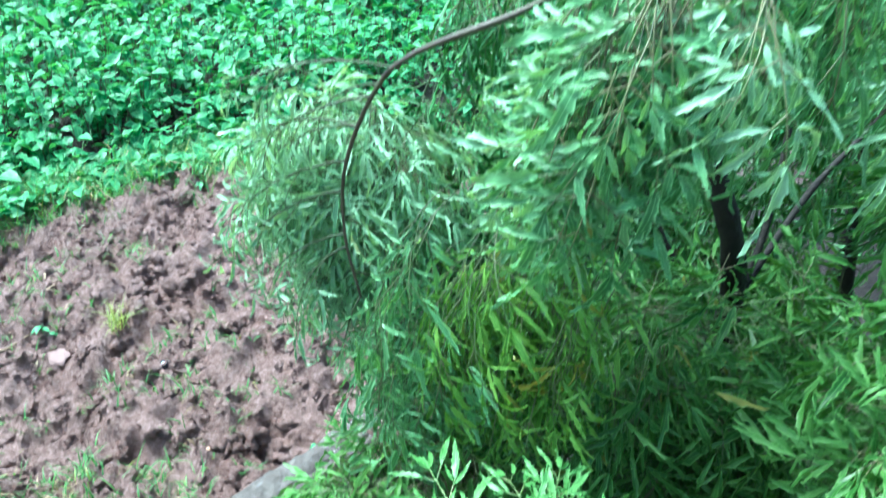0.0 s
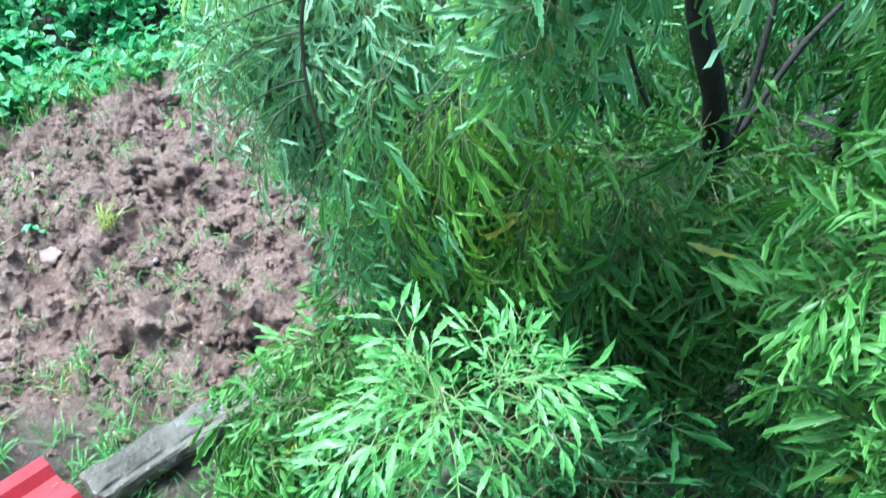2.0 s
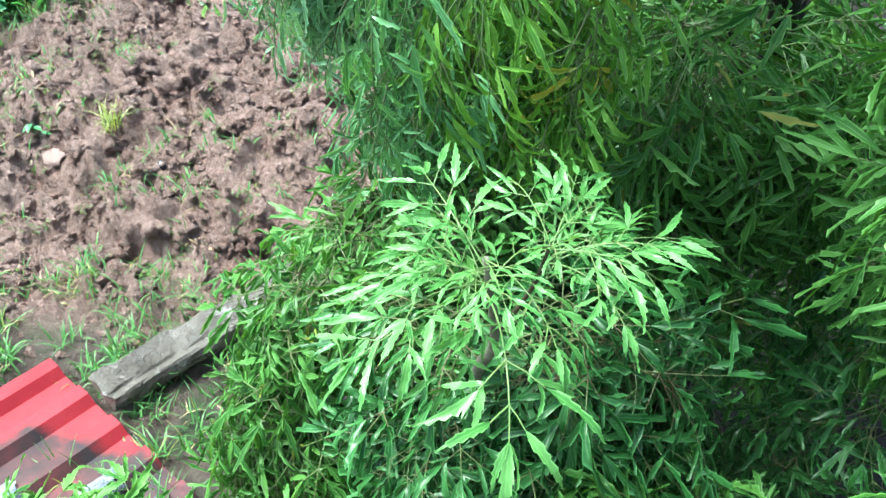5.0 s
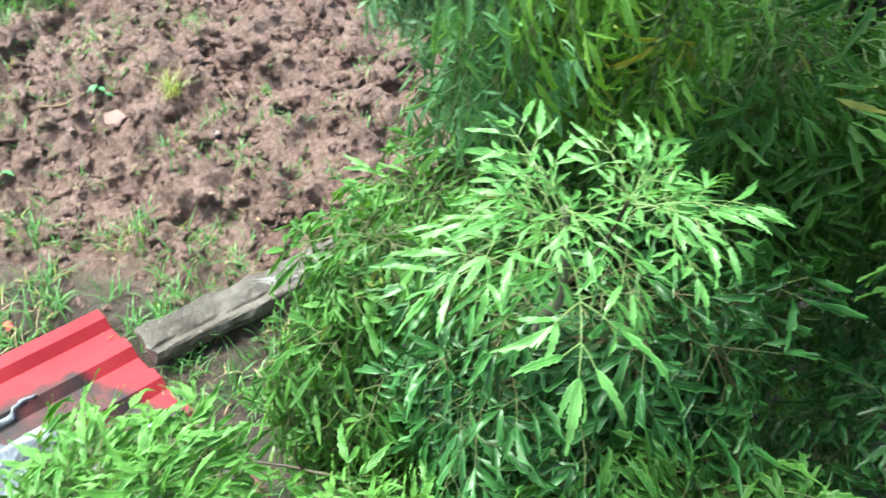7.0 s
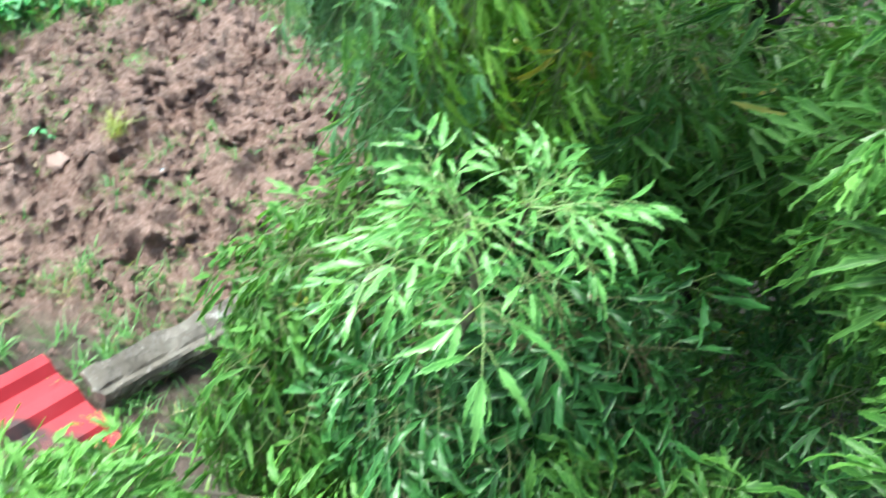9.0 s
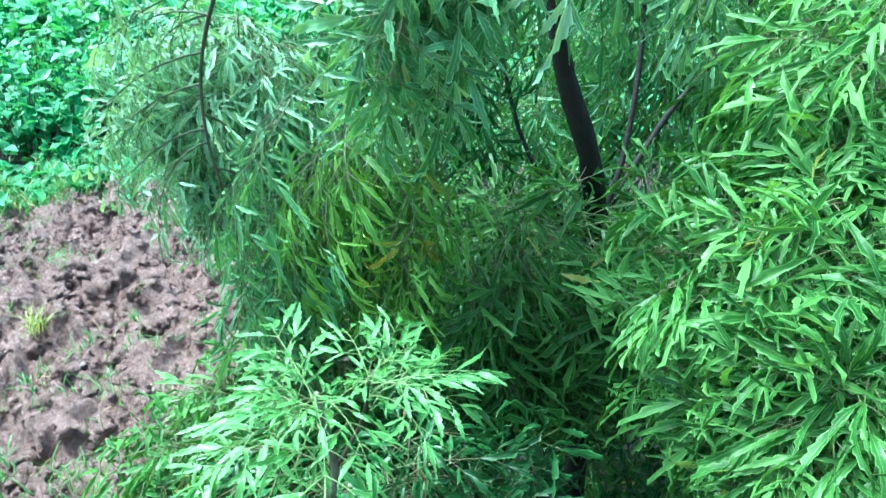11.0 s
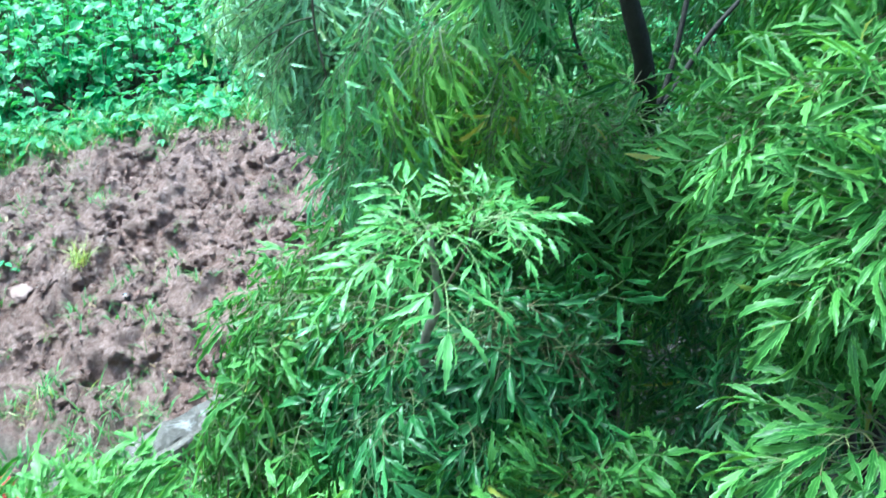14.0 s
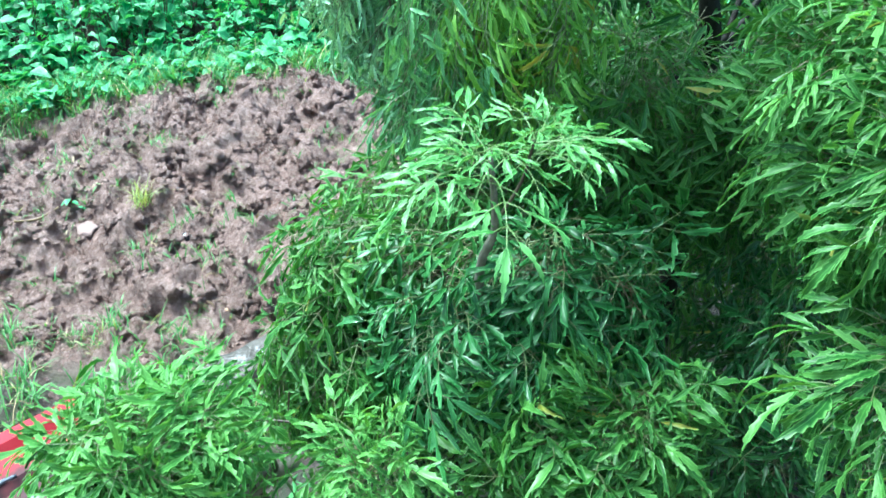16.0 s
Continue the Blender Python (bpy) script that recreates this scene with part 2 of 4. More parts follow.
_s.color(_s.ramp(_s.noise(30, 2), (0.3, (0.006, 0.007, 0.012)), (0.8, (0.016, 0.020, 0.035))))
BLACK = _s.mat
_s = Nodes("pale_blue_plastic", 0.3)
_s.color(_s.ramp(_s.noise(30, 2), (0.3, (0.45, 0.58, 0.68)), (0.8, (0.62, 0.74, 0.82))))
BLUE = _s.mat
_s = Nodes("cream_plaster", 0.85)
_s.color(_s.ramp(_s.noise(3, 5), (0.3, (0.42, 0.38, 0.30)), (0.7, (0.55, 0.51, 0.42)))).bump(_s.noise(40, 5), 0.3, 0.004)
PLASTER = _s.mat
_s = Nodes("torn_red_plastic", 0.4)
_s.color(_s.ramp(_s.noise(40, 3), (0.3, (0.35, 0.04, 0.04)), (0.7, (0.55, 0.09, 0.08))))
SCRAP = _s.mat


# ---- mesh helpers ----
def empty(name, at=(0, 0, 0)):
    ob = new(name)
    ob.empty_display_size = 0.05
    ob.location = at
    return ob


def mesh_from(name, verts, quads=None, tris=None, rim=None, smooth=True, extra=None):
    """A mesh from numpy arrays of places, four- and three-sided faces and a rim value a point."""
    me = bpy.data.meshes.new(name)
    verts = np.asarray(verts, dtype=np.float32)
    sets = [f for f in (quads, tris) if f is not None and len(f)]
    loops = np.concatenate([np.asarray(f).ravel() for f in sets]).astype(np.int32)
    sizes = np.concatenate([np.full(len(f), np.asarray(f).shape[1]) for f in sets])
    starts = np.concatenate([[0], np.cumsum(sizes)[:-1]]).astype(np.int32)
    me.vertices.add(len(verts)), me.loops.add(len(loops)), me.polygons.add(len(sizes))
    me.vertices.foreach_set("co", verts.ravel())
    me.loops.foreach_set("vertex_index", loops)
    me.polygons.foreach_set("loop_start", starts)
    me.polygons.foreach_set("use_smooth", np.broadcast_to(smooth, len(sizes)).copy())
    me.update(calc_edges=True)
    me.validate()
    for key, values in (("rim", rim), (extra[0], extra[1]) if extra else ("", None)):
        if values is not None:
            me.attributes.new(key, "FLOAT", "POINT").data.foreach_set("value", np.asarray(values, dtype=np.float32))
    return me


def part_of(parent, name, me, material, label="", m=None, kind=""):
    if material is not None and not me.materials:
        me.materials.append(material)
    ob = new(name, me)
    ob.parent = parent
    if m is not None:
        ob.matrix_basis = m
    if label:
        tagged(ob, label)
    if kind:
        tagged(ob, kind=kind)
    return ob


def unit(v):
    v = np.asarray(v, dtype=float)
    return v / (np.linalg.norm(v) + 1e-9)


def bezier(a, b, c, n):
    s = np.linspace(0, 1, n)[:, None]
    return (1 - s) ** 2 * np.asarray(a, float) + 2 * s * (1 - s) * np.asarray(b, float) + s * s * np.asarray(c, float)


def spline(points, n):
    """A smooth line through the points (Catmull-Rom)."""
    p = np.asarray(points, float)
    p = np.vstack([2 * p[0] - p[1], p, 2 * p[-1] - p[-2]])
    out = []
    for s in np.linspace(0, len(p) - 3 - 1e-6, n):
        i, u = int(s), s - int(s)
        a, b, c, d = p[i:i + 4]
        out.append(0.5 * (2 * b + (c - a) * u + (2 * a - 5 * b + 4 * c - d) * u * u + (3 * b - a - 3 * c + d) * u ** 3))
    return np.array(out)


def tube(points, r0, r1, sides=6, knobs=0.0, rng=None, cut=False):
    """Tapered round stem along a line: places and four-sided faces; cut: its end is closed by a slightly domed cut."""
    p = np.asarray(points, float)
    n = len(p)
    tang = np.gradient(p, axis=0)
    tang /= np.linalg.norm(tang, axis=1)[:, None] + 1e-9
    ref = np.array([0.3, 0.2, 1.0]) if abs(unit(tang[0])[2]) < 0.8 else np.array([1.0, 0.2, 0.1])
    u = np.cross(tang, ref)
    u /= np.linalg.norm(u, axis=1)[:, None] + 1e-9
    w = np.cross(tang, u)
    r = np.linspace(r0, r1, n)
    if knobs and rng is not None:
        r = r * (1 + knobs * rng.uniform(-1, 1, n))
    if cut:
        p = np.concatenate([p, p[-1:] + 0.12 * r1 * tang[-1], p[-1:] + 0.25 * r1 * tang[-1]])
        u, w = (np.concatenate([a, a[-1:], a[-1:]]) for a in (u, w))
        r, n = np.concatenate([r, [0.82 * r[-1], 0.02 * r[-1]]]), n + 2
    ang = np.linspace(0, 2 * np.pi, sides, endpoint=False)
    v = p[:, None, :] + r[:, None, None] * (np.cos(ang)[None, :, None] * u[:, None, :] + np.sin(ang)[None, :, None] * w[:, None, :])
    i, j = np.meshgrid(np.arange(n - 1), np.arange(sides), indexing="ij")
    k = (j + 1) % sides
    q = np.stack([i * sides + j, i * sides + k, (i + 1) * sides + k, (i + 1) * sides + j], -1).reshape(-1, 4)
    return v.reshape(-1, 3), q


class Pile:
    """Collects pieces into one mesh."""

    def __init__(self):
        self.v, self.q, self.r, self.n = [], [], [], 0

    def add(self, v, q, r=None):
        self.v.append(v), self.q.append(np.asarray(q) + self.n)
        self.r.append(np.full(len(v), 0.5) if r is None else r)
        self.n += len(v)

    def mesh(self, name):
        return mesh_from(name, np.concatenate(self.v), np.concatenate(self.q), rim=np.concatenate(self.r))


# ---- leaves of the aralia: toothed leaflets on a branched stalk ----
def leaflet(rng, length, width, droop, fold, lobes, n, bite=0.3, twist=0.2):
    """One lance-shaped, sharply toothed, folded leaflet along +x with its face up: places, faces, rim."""
    s = np.linspace(0, 1, n)
    shape = (s ** 0.7) * ((1 - s) ** 1.15) + 0.03 * (1 - s)
    shape = width * 0.5 * shape / shape.max()
    step = length / (n - 1)
    sides = []
    for _ in range(2):
        w, reach = shape.copy(), np.zeros(n)
        tips, bays = slice(1, n - 1, 2), slice(2, n - 1, 2)
        w[tips] *= 1 + bite * rng.uniform(0.5, 1.1, len(w[tips]))
        w[bays] *= 1 - bite * rng.uniform(0.7, 1.2, len(w[bays]))
        reach[tips] += step * rng.uniform(0.35, 0.7, len(w[tips]))
        reach[bays] -= step * 0.15
        if rng.random() < lobes:
            k = 1 if n < 8 or rng.random() < 0.5 else 3
            w[k] = width * rng.uniform(0.48, 0.70)
            reach[k] += length * rng.uniform(0.08, 0.17)
            w[k + 1] *= 0.7
        sides.append((w, reach))
    th = droop * s ** 1.3 + rng.normal(0, 0.06) + twist * rng.uniform(-1.4, 1.6) * np.clip(s - 0.4, 0, 1) ** 1.2 * 2.4
    x = np.concatenate([[0], np.cumsum(np.cos(th[1:]) * step)])
    z = np.concatenate([[0], -np.cumsum(np.sin(th[1:]) * step)])
    mid = np.stack([x, rng.normal(0, 0.08 + 0.28 * twist) * length * s ** 2, z], 1)
    wave = (0.05 + 0.18 * twist) * width * np.sin(s * 11 + rng.uniform(0, 6))
    spin = rng.normal(0, 0.10 + 0.6 * twist) * s

    def edge(w, reach, sign):
        a = fold + sign * spin
        up = np.sin(a) * w + sign * wave
        return mid + np.stack([reach * np.cos(th) + up * np.sin(th), sign * np.cos(a) * w, up * np.cos(th) - reach * np.sin(th)], 1)

    v = np.concatenate([edge(*sides[0], 1), mid, edge(*sides[1], -1)])
    i = np.arange(n - 1)
    q = np.concatenate([np.stack([i, n + i, n + i + 1, i + 1], 1), np.stack([n + i, 2 * n + i, 2 * n + i + 1, n + i + 1], 1)])
    return v, q, np.concatenate([np.ones(n), np.zeros(n), np.ones(n)])


def turn(ax, ay, az):
    return np.array(Euler((ax, ay, az)).to_matrix())


def frond(rng, size, sag, droop, fold, leaf, ratio, splay, lift, twist, lobes, nodes, fine):
    """A twice-divided leaf along +x: pairs of side stalks at the nodes (place, reach, leaflets), each ending in a leaflet.
    leaf: a leaflet's length as a share of size; ratio: its width to its length; lift: how far the side stalks rise; fine: points along a leaflet."""
    leaves, stalks = Pile(), Pile()
    near = fine > 9
    sides, n = (4, 8) if near else (3, 4)
    s = np.linspace(0, 1, n)
    th = -0.30 + sag * s
    step = size / (n - 1)
    line = np.stack([np.concatenate([[0], np.cumsum(np.cos(th[1:]) * step)]), rng.normal(0, 0.05) * size * s ** 2,
                     -np.concatenate([[0], np.cumsum(np.sin(th[1:]) * step)])], 1)
    stalks.add(*tube(line, 0.0010, 0.0005, sides))

    def hang(place, yaw, pitch, length, lobed):
        v, q, r = leaflet(rng, length, length * ratio * rng.uniform(0.85, 1.15), droop * rng.uniform(0.4, 1.4), fold * rng.uniform(0.5, 1.4), lobed, fine, 0.22, twist)
        leaves.add(v @ turn(rng.normal(0, 0.16 + 0.45 * twist), pitch + rng.normal(0, 0.07 + 0.22 * twist), yaw + rng.normal(0, 0.06 + 0.18 * twist)).T + place, q, r)

    for k, (f, far, count) in enumerate(nodes):
        i = min(int(f * (n - 1)), n - 2)
        u = f * (n - 1) - i
        p, a = line[i] * (1 - u) + line[i + 1] * u, th[i] * (1 - u) + th[i + 1] * u
        for side in (1, -1):
            yaw = side * splay * rng.uniform(0.85, 1.15) * (1 - 0.10 * k)
            pitch = a * 0.8 + rng.normal(0.05, 0.08) + droop * 0.15 - lift
            sub = size * far * rng.uniform(0.85, 1.15)
            tip = p + turn(0, pitch, yaw) @ np.array([sub, 0, 0]) - [0, 0, 0.08 * sub]
            stalks.add(*tube(np.array([p, (p + tip) / 2 + [0, 0, 0.05 * sub], tip] if near else [p, tip]), 0.0007, 0.0005, sides))
            hang(tip, yaw * 0.95, pitch + droop * 0.15, size * leaf * rng.uniform(0.9, 1.15), lobes)
            if count > 1:
                for d in (1, -1):
                    hang(p + (tip - p) * rng.uniform(0.6, 0.85), yaw + d * rng.uniform(0.55, 0.85), pitch + droop * 0.2, size * leaf * rng.uniform(0.62, 0.85), lobes * 0.6)
    hang(line[-1], rng.normal(0, 0.08), th[-1], size * leaf * 1.15, lobes)
    for d in (1, -1):
        hang(line[-1], d * rng.uniform(0.5, 0.75), th[-1] + 0.1, size * leaf * 0.8, lobes * 0.5)
    return leaves, stalks


# size, sag, droop, fold, leaflet's share, its width, splay, lift, twist, lobes, nodes, points near
FORMS = {
    "open": (0.110, 0.95, 0.95, 0.46, 0.52, 0.160, 1.05, 0.0, 0.55, 0.45, ((0.34, 0.32, 3), (0.68, 0.22, 3)), 13),
    "young": (0.114, 0.95, 0.50, 0.34, 0.36, 0.165, 1.00, 0.22, 0.30, 0.25, ((0.34, 0.24, 3), (0.58, 0.22, 3), (0.82, 0.14, 1)), 13),
    "weeping": (0.112, 1.05, 0.90, 0.48, 0.52, 0.128, 0.62, 0.0, 0.46, 0.35, ((0.34, 0.28, 3), (0.68, 0.20, 1)), 11),
    "long": (0.112, 0.75, 0.70, 0.44, 0.58, 0.135, 0.80, 0.0, 0.36, 0.40, ((0.36, 0.28, 3), (0.70, 0.20, 1)), 15),
}
FROND, FROND_SIMPLE = {}, {}
for _kind, (_size, _sag, *_rest, _near) in FORMS.items():
    for _store, _fine in ((FROND, _near), (FROND_SIMPLE, 7)):
        _store[_kind] = []
        for _i in range(7):
            _rng = np.random.default_rng(100 + 17 * _i + len(_kind) * 1000)
            lv, st = frond(_rng, _size * _rng.uniform(0.85, 1.15), _sag * _rng.uniform(0.7, 1.3), *_rest, _fine)
            _store[_kind].append((np.concatenate(lv.v), np.concatenate(lv.q), np.concatenate(lv.r), np.concatenate(st.v), np.concatenate(st.q)))


def leaf_mesh(kind, i, leaf_mat):
    """The shared mesh of one leaf form in one colour: stalk and leaflets."""
    key = f"{kind}_leaf_{leaf_mat.name}_{i}"
    if key in bpy.data.meshes:
        return bpy.data.meshes[key]
    v, q, r, sv, sq = FROND[kind][i]
    me = mesh_from(key, np.concatenate([v, sv]), np.concatenate([q, sq + len(v)]), rim=np.concatenate([r, np.full(len(sv), 0.5)]))
    me.materials.append(leaf_mat), me.materials.append({"young": STALK_GREEN, "weeping": GREEN_STALK}.get(kind, STALK))
    me.polygons.foreach_set("material_index", np.concatenate([np.zeros(len(q), np.int32), np.ones(len(sq), np.int32)]))
    return me


UP = np.array([0.0, 0.0, 1.0])


class Shrub:
    """A shrub: stems as parts, leaves as parts as far as they can be picked apart, the rest joined."""

    def __init__(self, base, label, seed, singles=280):
        self.ob = tagged(empty("aralia_shrub", base), label, "shrub", "aralia shrubs of the hedge")
        self.base, self.rng, self.list = np.array(base, float), np.random.default_rng(seed), []
        self.twigs, self.singles = Pile(), singles

    def stem(self, points, r0, r1, name="branch", mat=None, sides=8, n=22, label=""):
        p = spline(points, n)
        v, q = tube(p - self.base, r0, r1, sides, 0.08, self.rng, cut=True)
        part_of(self.ob, name, mesh_from(name, v, q), mat or BARK, label)
        return p

    def twig(self, points, r0=0.0025, r1=0.0012):
        v, q = tube(np.asarray(points)[[0, 2, 5, 8, 11]] - self.base, r0, r1, 4)
        self.twigs.add(v, q)

    def leaf(self, place, way, kind, mat, scale=1.0, face=UP, roll=0.25, near=0.0):
        """A leaf from place along way, its upper side turned to face; near: the smaller, the sooner it is a part of its own."""
        x = unit(way)
        y = unit(np.cross(np.asarray(face) + self.rng.normal(0, 0.15, 3), x))
        z = np.cross(x, y)
        a = self.rng.normal(0, roll)
        y, z = y * math.cos(a) + z * math.sin(a), z * math.cos(a) - y * math.sin(a)
        m = np.stack([x, y, z], 1) * scale
        self.list.append((near, kind, int(self.rng.integers(7)), mat, m, np.asarray(place) - self.base))

    def tress(self, a, b, count, kind, mat, face, scale=1.0, near=0.0, rise=0.06, spread=0.40, out=0.15, down=0.3, start=0.25, thick=0.0010):
        """A twig from a that rises and hangs over to b, leaves to both sides, all falling the same way."""
        a, b, face = np.asarray(a, float), np.asarray(b, float), unit(face)
        p = bezier(a, a * 0.5 + b * 0.5 + UP * rise, b, 12)
        self.twig(p, thick, thick * 0.5)
        for k in range(count):
            f = start + (1 - start) * (k + 1) / count
            i = min(int(f * 11), 10)
            place = p[i] + (p[i + 1] - p[i]) * (f * 11 - i)
            along = unit(p[i + 1] - p[i])
            side = unit(np.cross(along, face)) * (1 if k % 2 else -1)
            way = along * (1.0 if k < count - 1 else 2.0) + side * spread * self.rng.uniform(0.5, 1.3) + face * out + self.rng.normal(0, 0.13, 3) - UP * down
            self.leaf(place, way, kind, mat, scale * self.rng.uniform(0.78, 1.15), face + 0.3 * UP, near=near + self.rng.uniform(0, 0.4))

    def dome(self, middle, radii, shoots, per, kind, mat, look_to=None, scale=1.0, near=0.0, hang=0.6, out=0.6, shell=0.8, keep=-0.1):
        """Shoots that end on a rounded mass, each with leaves that spread outward and fall along its surface.
        look_to: only the side that looks that way is clothed."""
        middle, radii = np.array(middle, float), np.array(radii, float)
        done = 0
        while done < shoots:
            d = unit(self.rng.normal(0, 1, 3))
            if look_to is not None and np.dot(d, unit(look_to)) < keep:
                continue
            done += 1
            f = self.rng.uniform(shell, 1.0)
            nrm = unit(d / radii)
            tip = middle + d * radii * f
            self.twig(bezier(tip - nrm * 0.07 - UP * 0.03, tip - nrm * 0.03 + UP * 0.01, tip, 12), 0.0012, 0.0007)
            phase = self.rng.uniform(0, 6.28)
            u = unit(np.cross(nrm, [0.3, 0.2, 1.0]))
            w = np.cross(nrm, u)
            for k in range(per):
                ang = phase + k * 6.283 / per
                way = nrm * out * self.rng.uniform(0.7, 1.4) + 0.55 * (math.cos(ang) * u + math.sin(ang) * w) - UP * hang + self.rng.normal(0, 0.1, 3)
                self.leaf(tip - nrm * self.rng.uniform(0, 0.03), way, kind, mat, scale * self.rng.uniform(0.75, 1.15), nrm + 0.35 * UP, near=near + self.rng.uniform(0, 0.4))

    def finish(self):
        self.list.sort(key=lambda e: e[0])
        for near, kind, i, mat, m, place in self.list[:self.singles]:
            mm = Matrix.Identity(4)
            for r in range(3):
                for c in range(3):
                    mm[r][c] = m[r, c]
                mm[r][3] = place[r]
            part_of(self.ob, "leaf", leaf_mesh(kind, i, mat), None, m=mm)
        rest = {}
        stalk = {STALK: Pile(), GREEN_STALK: Pile()}
        for near, kind, i, mat, m, place in self.list[self.singles:]:
            v, q, r, sv, sq = FROND_SIMPLE[kind][i]
            rest.setdefault(mat, Pile()).add(v @ m.T + place, q, r)
            stalk[GREEN_STALK if kind == "weeping" else STALK].add(sv @ m.T + place, sq)
        for mat, pile in rest.items():
            part_of(self.ob, "foliage", pile.mesh("foliage"), mat, kind="stuff")
        for mat, pile in stalk.items():
            if pile.n:
                part_of(self.ob, "stalk", pile.mesh("stalk"), mat, kind="stuff")
        if self.twigs.n:
            part_of(self.ob, "twig", self.twigs.mesh("twig"), GREEN_TWIG, kind="stuff")
        return self.ob


# ---- ground ----
def clamp01(v):
    return max(0.0, min(1.0, v))


def ease(a, b, v):
    t = clamp01((v - a) / (b - a))
    return t * t * (3 - 2 * t)


def weed_line(x):
    """How far ahead the weeds begin, behind the dug bed."""
    return 3.26 + 0.63 * (x + 1.18) if x < -1.18 else 3.26 + 0.12 * (x + 1.18)


def dug_amount(x, y):
    w = 0.10 * noise.noise((x * 2.3, y * 2.3, 4.0))
    return ease(1.46, 1.75, y + w) * (1 - ease(-0.10, 0.10, y - weed_line(x) + w)) * ease(-2.35, -1.95, x + w) * (1 - ease(0.0, 0.35, x))


def ground_level(x, y):
    h = float(np.interp(y, [1.5, 1.9, 2.17, 2.5, 2.83, 3.3, 8.0, 12.0, 40.0], [0.0, 0.09, 0.23, 0.36, 0.46, 0.50, 1.05, 1.2, 1.4]))
    side = ease(-3.2, -1.9, x) if y < 2.8 else 1.0
    h = h * (0.55 + 0.45 * side) + 0.11 * math.exp(-((x + 0.72) / 0.34) ** 2 - ((y - 3.10) / 0.32) ** 2)
    return h + 0.012 * noise.noise((x * 3, y * 3, 0.5)) * ease(60, 20, abs(x) + abs(y))


def billow(x, y, f, z):
    return abs(noise.noise((x * f, y * f, z)))


def chunk(x, y, f, step, gap):
    """Broken lumps: each at its own level, with clefts between them."""
    (a, b, _, _), pts = noise.voronoi((x * f, y * f, 0.5))
    level = noise.cell(pts[0] * 7.3)
    return step * (level - 0.5) * ease(0.0, 0.45, b - a) - gap * (1 - ease(0.0, 0.4, b - a))


def ground_height(x, y):
    h = ground_level(x, y)
    d = dug_amount(x, y) if -2.8 < x < 1.2 and 1.2 < y < 4 else 0.0
    if d > 0.01:
        wx = x + 0.05 * noise.noise((x * 6, y * 6, 9)) + 0.014 * noise.noise((x * 25, y * 25, 3))
        wy = y + 0.05 * noise.noise((x * 6, y * 6, 14)) + 0.014 * noise.noise((x * 25, y * 25, 5))
        lump = 0.05 * noise.noise((wx * 2.6, wy * 2.6, 2.0)) + chunk(wx, wy, 5.0, 0.05, 0.03) + chunk(wx + 3.0, wy, 11.0, 0.028, 0.016)
        for f, high in ((4.5, 0.11), (9.0, 0.065), (19.0, 0.036), (41.0, 0.024), (85.0, 0.012)):
            lump += high * (billow(wx, wy, f, f) - 0.2)
        h += d * lump
    elif y < 4 and abs(x) < 3:
        h += 0.016 * noise.noise((x * 7, y * 7, 1.0)) + 0.026 * (billow(x, y, 17, 3.0) - 0.2) + 0.016 * (billow(x, y, 41, 5.0) - 0.2) + 0.008 * (billow(x, y, 85, 7.0) - 0.2)
    return h, d


def graded(fine_a, fine_b, step, far):
    out = list(np.arange(fine_a, fine_b, step))
    w, v = step, fine_b
    while v < far:
        out.append(v)
        w *= 1.22
        v += w
    out.append(far)
    w, v = step, fine_a
    while v > -far:
        w *= 1.22
        v -= w
        out.insert(0, max(v, -far))
    return out


def build_ground():
    xs, ys = graded(-2.4, 0.45, 0.0082, 400.0), graded(1.2, 3.45, 0.0082, 400.0)
    v, dug = [], []
    for y in ys:
        for x in xs:
            h, d = ground_height(x, y)
            v.append((x, y, h))
            dug.append(d)
    nx, ny = len(xs), len(ys)
    i, j = np.meshgrid(np.arange(ny - 1), np.arange(nx - 1), indexing="ij")
    q = np.stack([i * nx + j, i * nx + j + 1, (i + 1) * nx + j + 1, (i + 1) * nx + j], -1).reshape(-1, 4)
    me = mesh_from("ground", v, q, extra=("dug", dug))
    # where plant shade is painted: below the hedge and between the weeds
    bed = [max(ease(-0.45, -0.15, x + 0.12 * noise.noise((x * 5, y * 5, 2))) * (1 - ease(1.4, 1.7, y + 0.1 * noise.noise((x * 5, y * 5, 6)))), ease(0.05, 0.3, x) * (1 - ease(3.0, 3.3, y)), 0.9 * ease(0.12, 0.35, y - weed_line(x)) * (1 - ease(8.0, 11.0, y))) * ease(-0.2, 0.1, y) if abs(x) < 12 and abs(y) < 12 else 0.0 for y in ys for x in xs]
    me.attributes.new("plant_shade", "FLOAT", "POINT").data.foreach_set("value", np.array(bed, dtype=np.float32))
    me.materials.append(GROUND)
    return tagged(new("ground", me), "uneven garden ground of wet red soil, mud and moss", "ground", kind="structure")


build_ground()


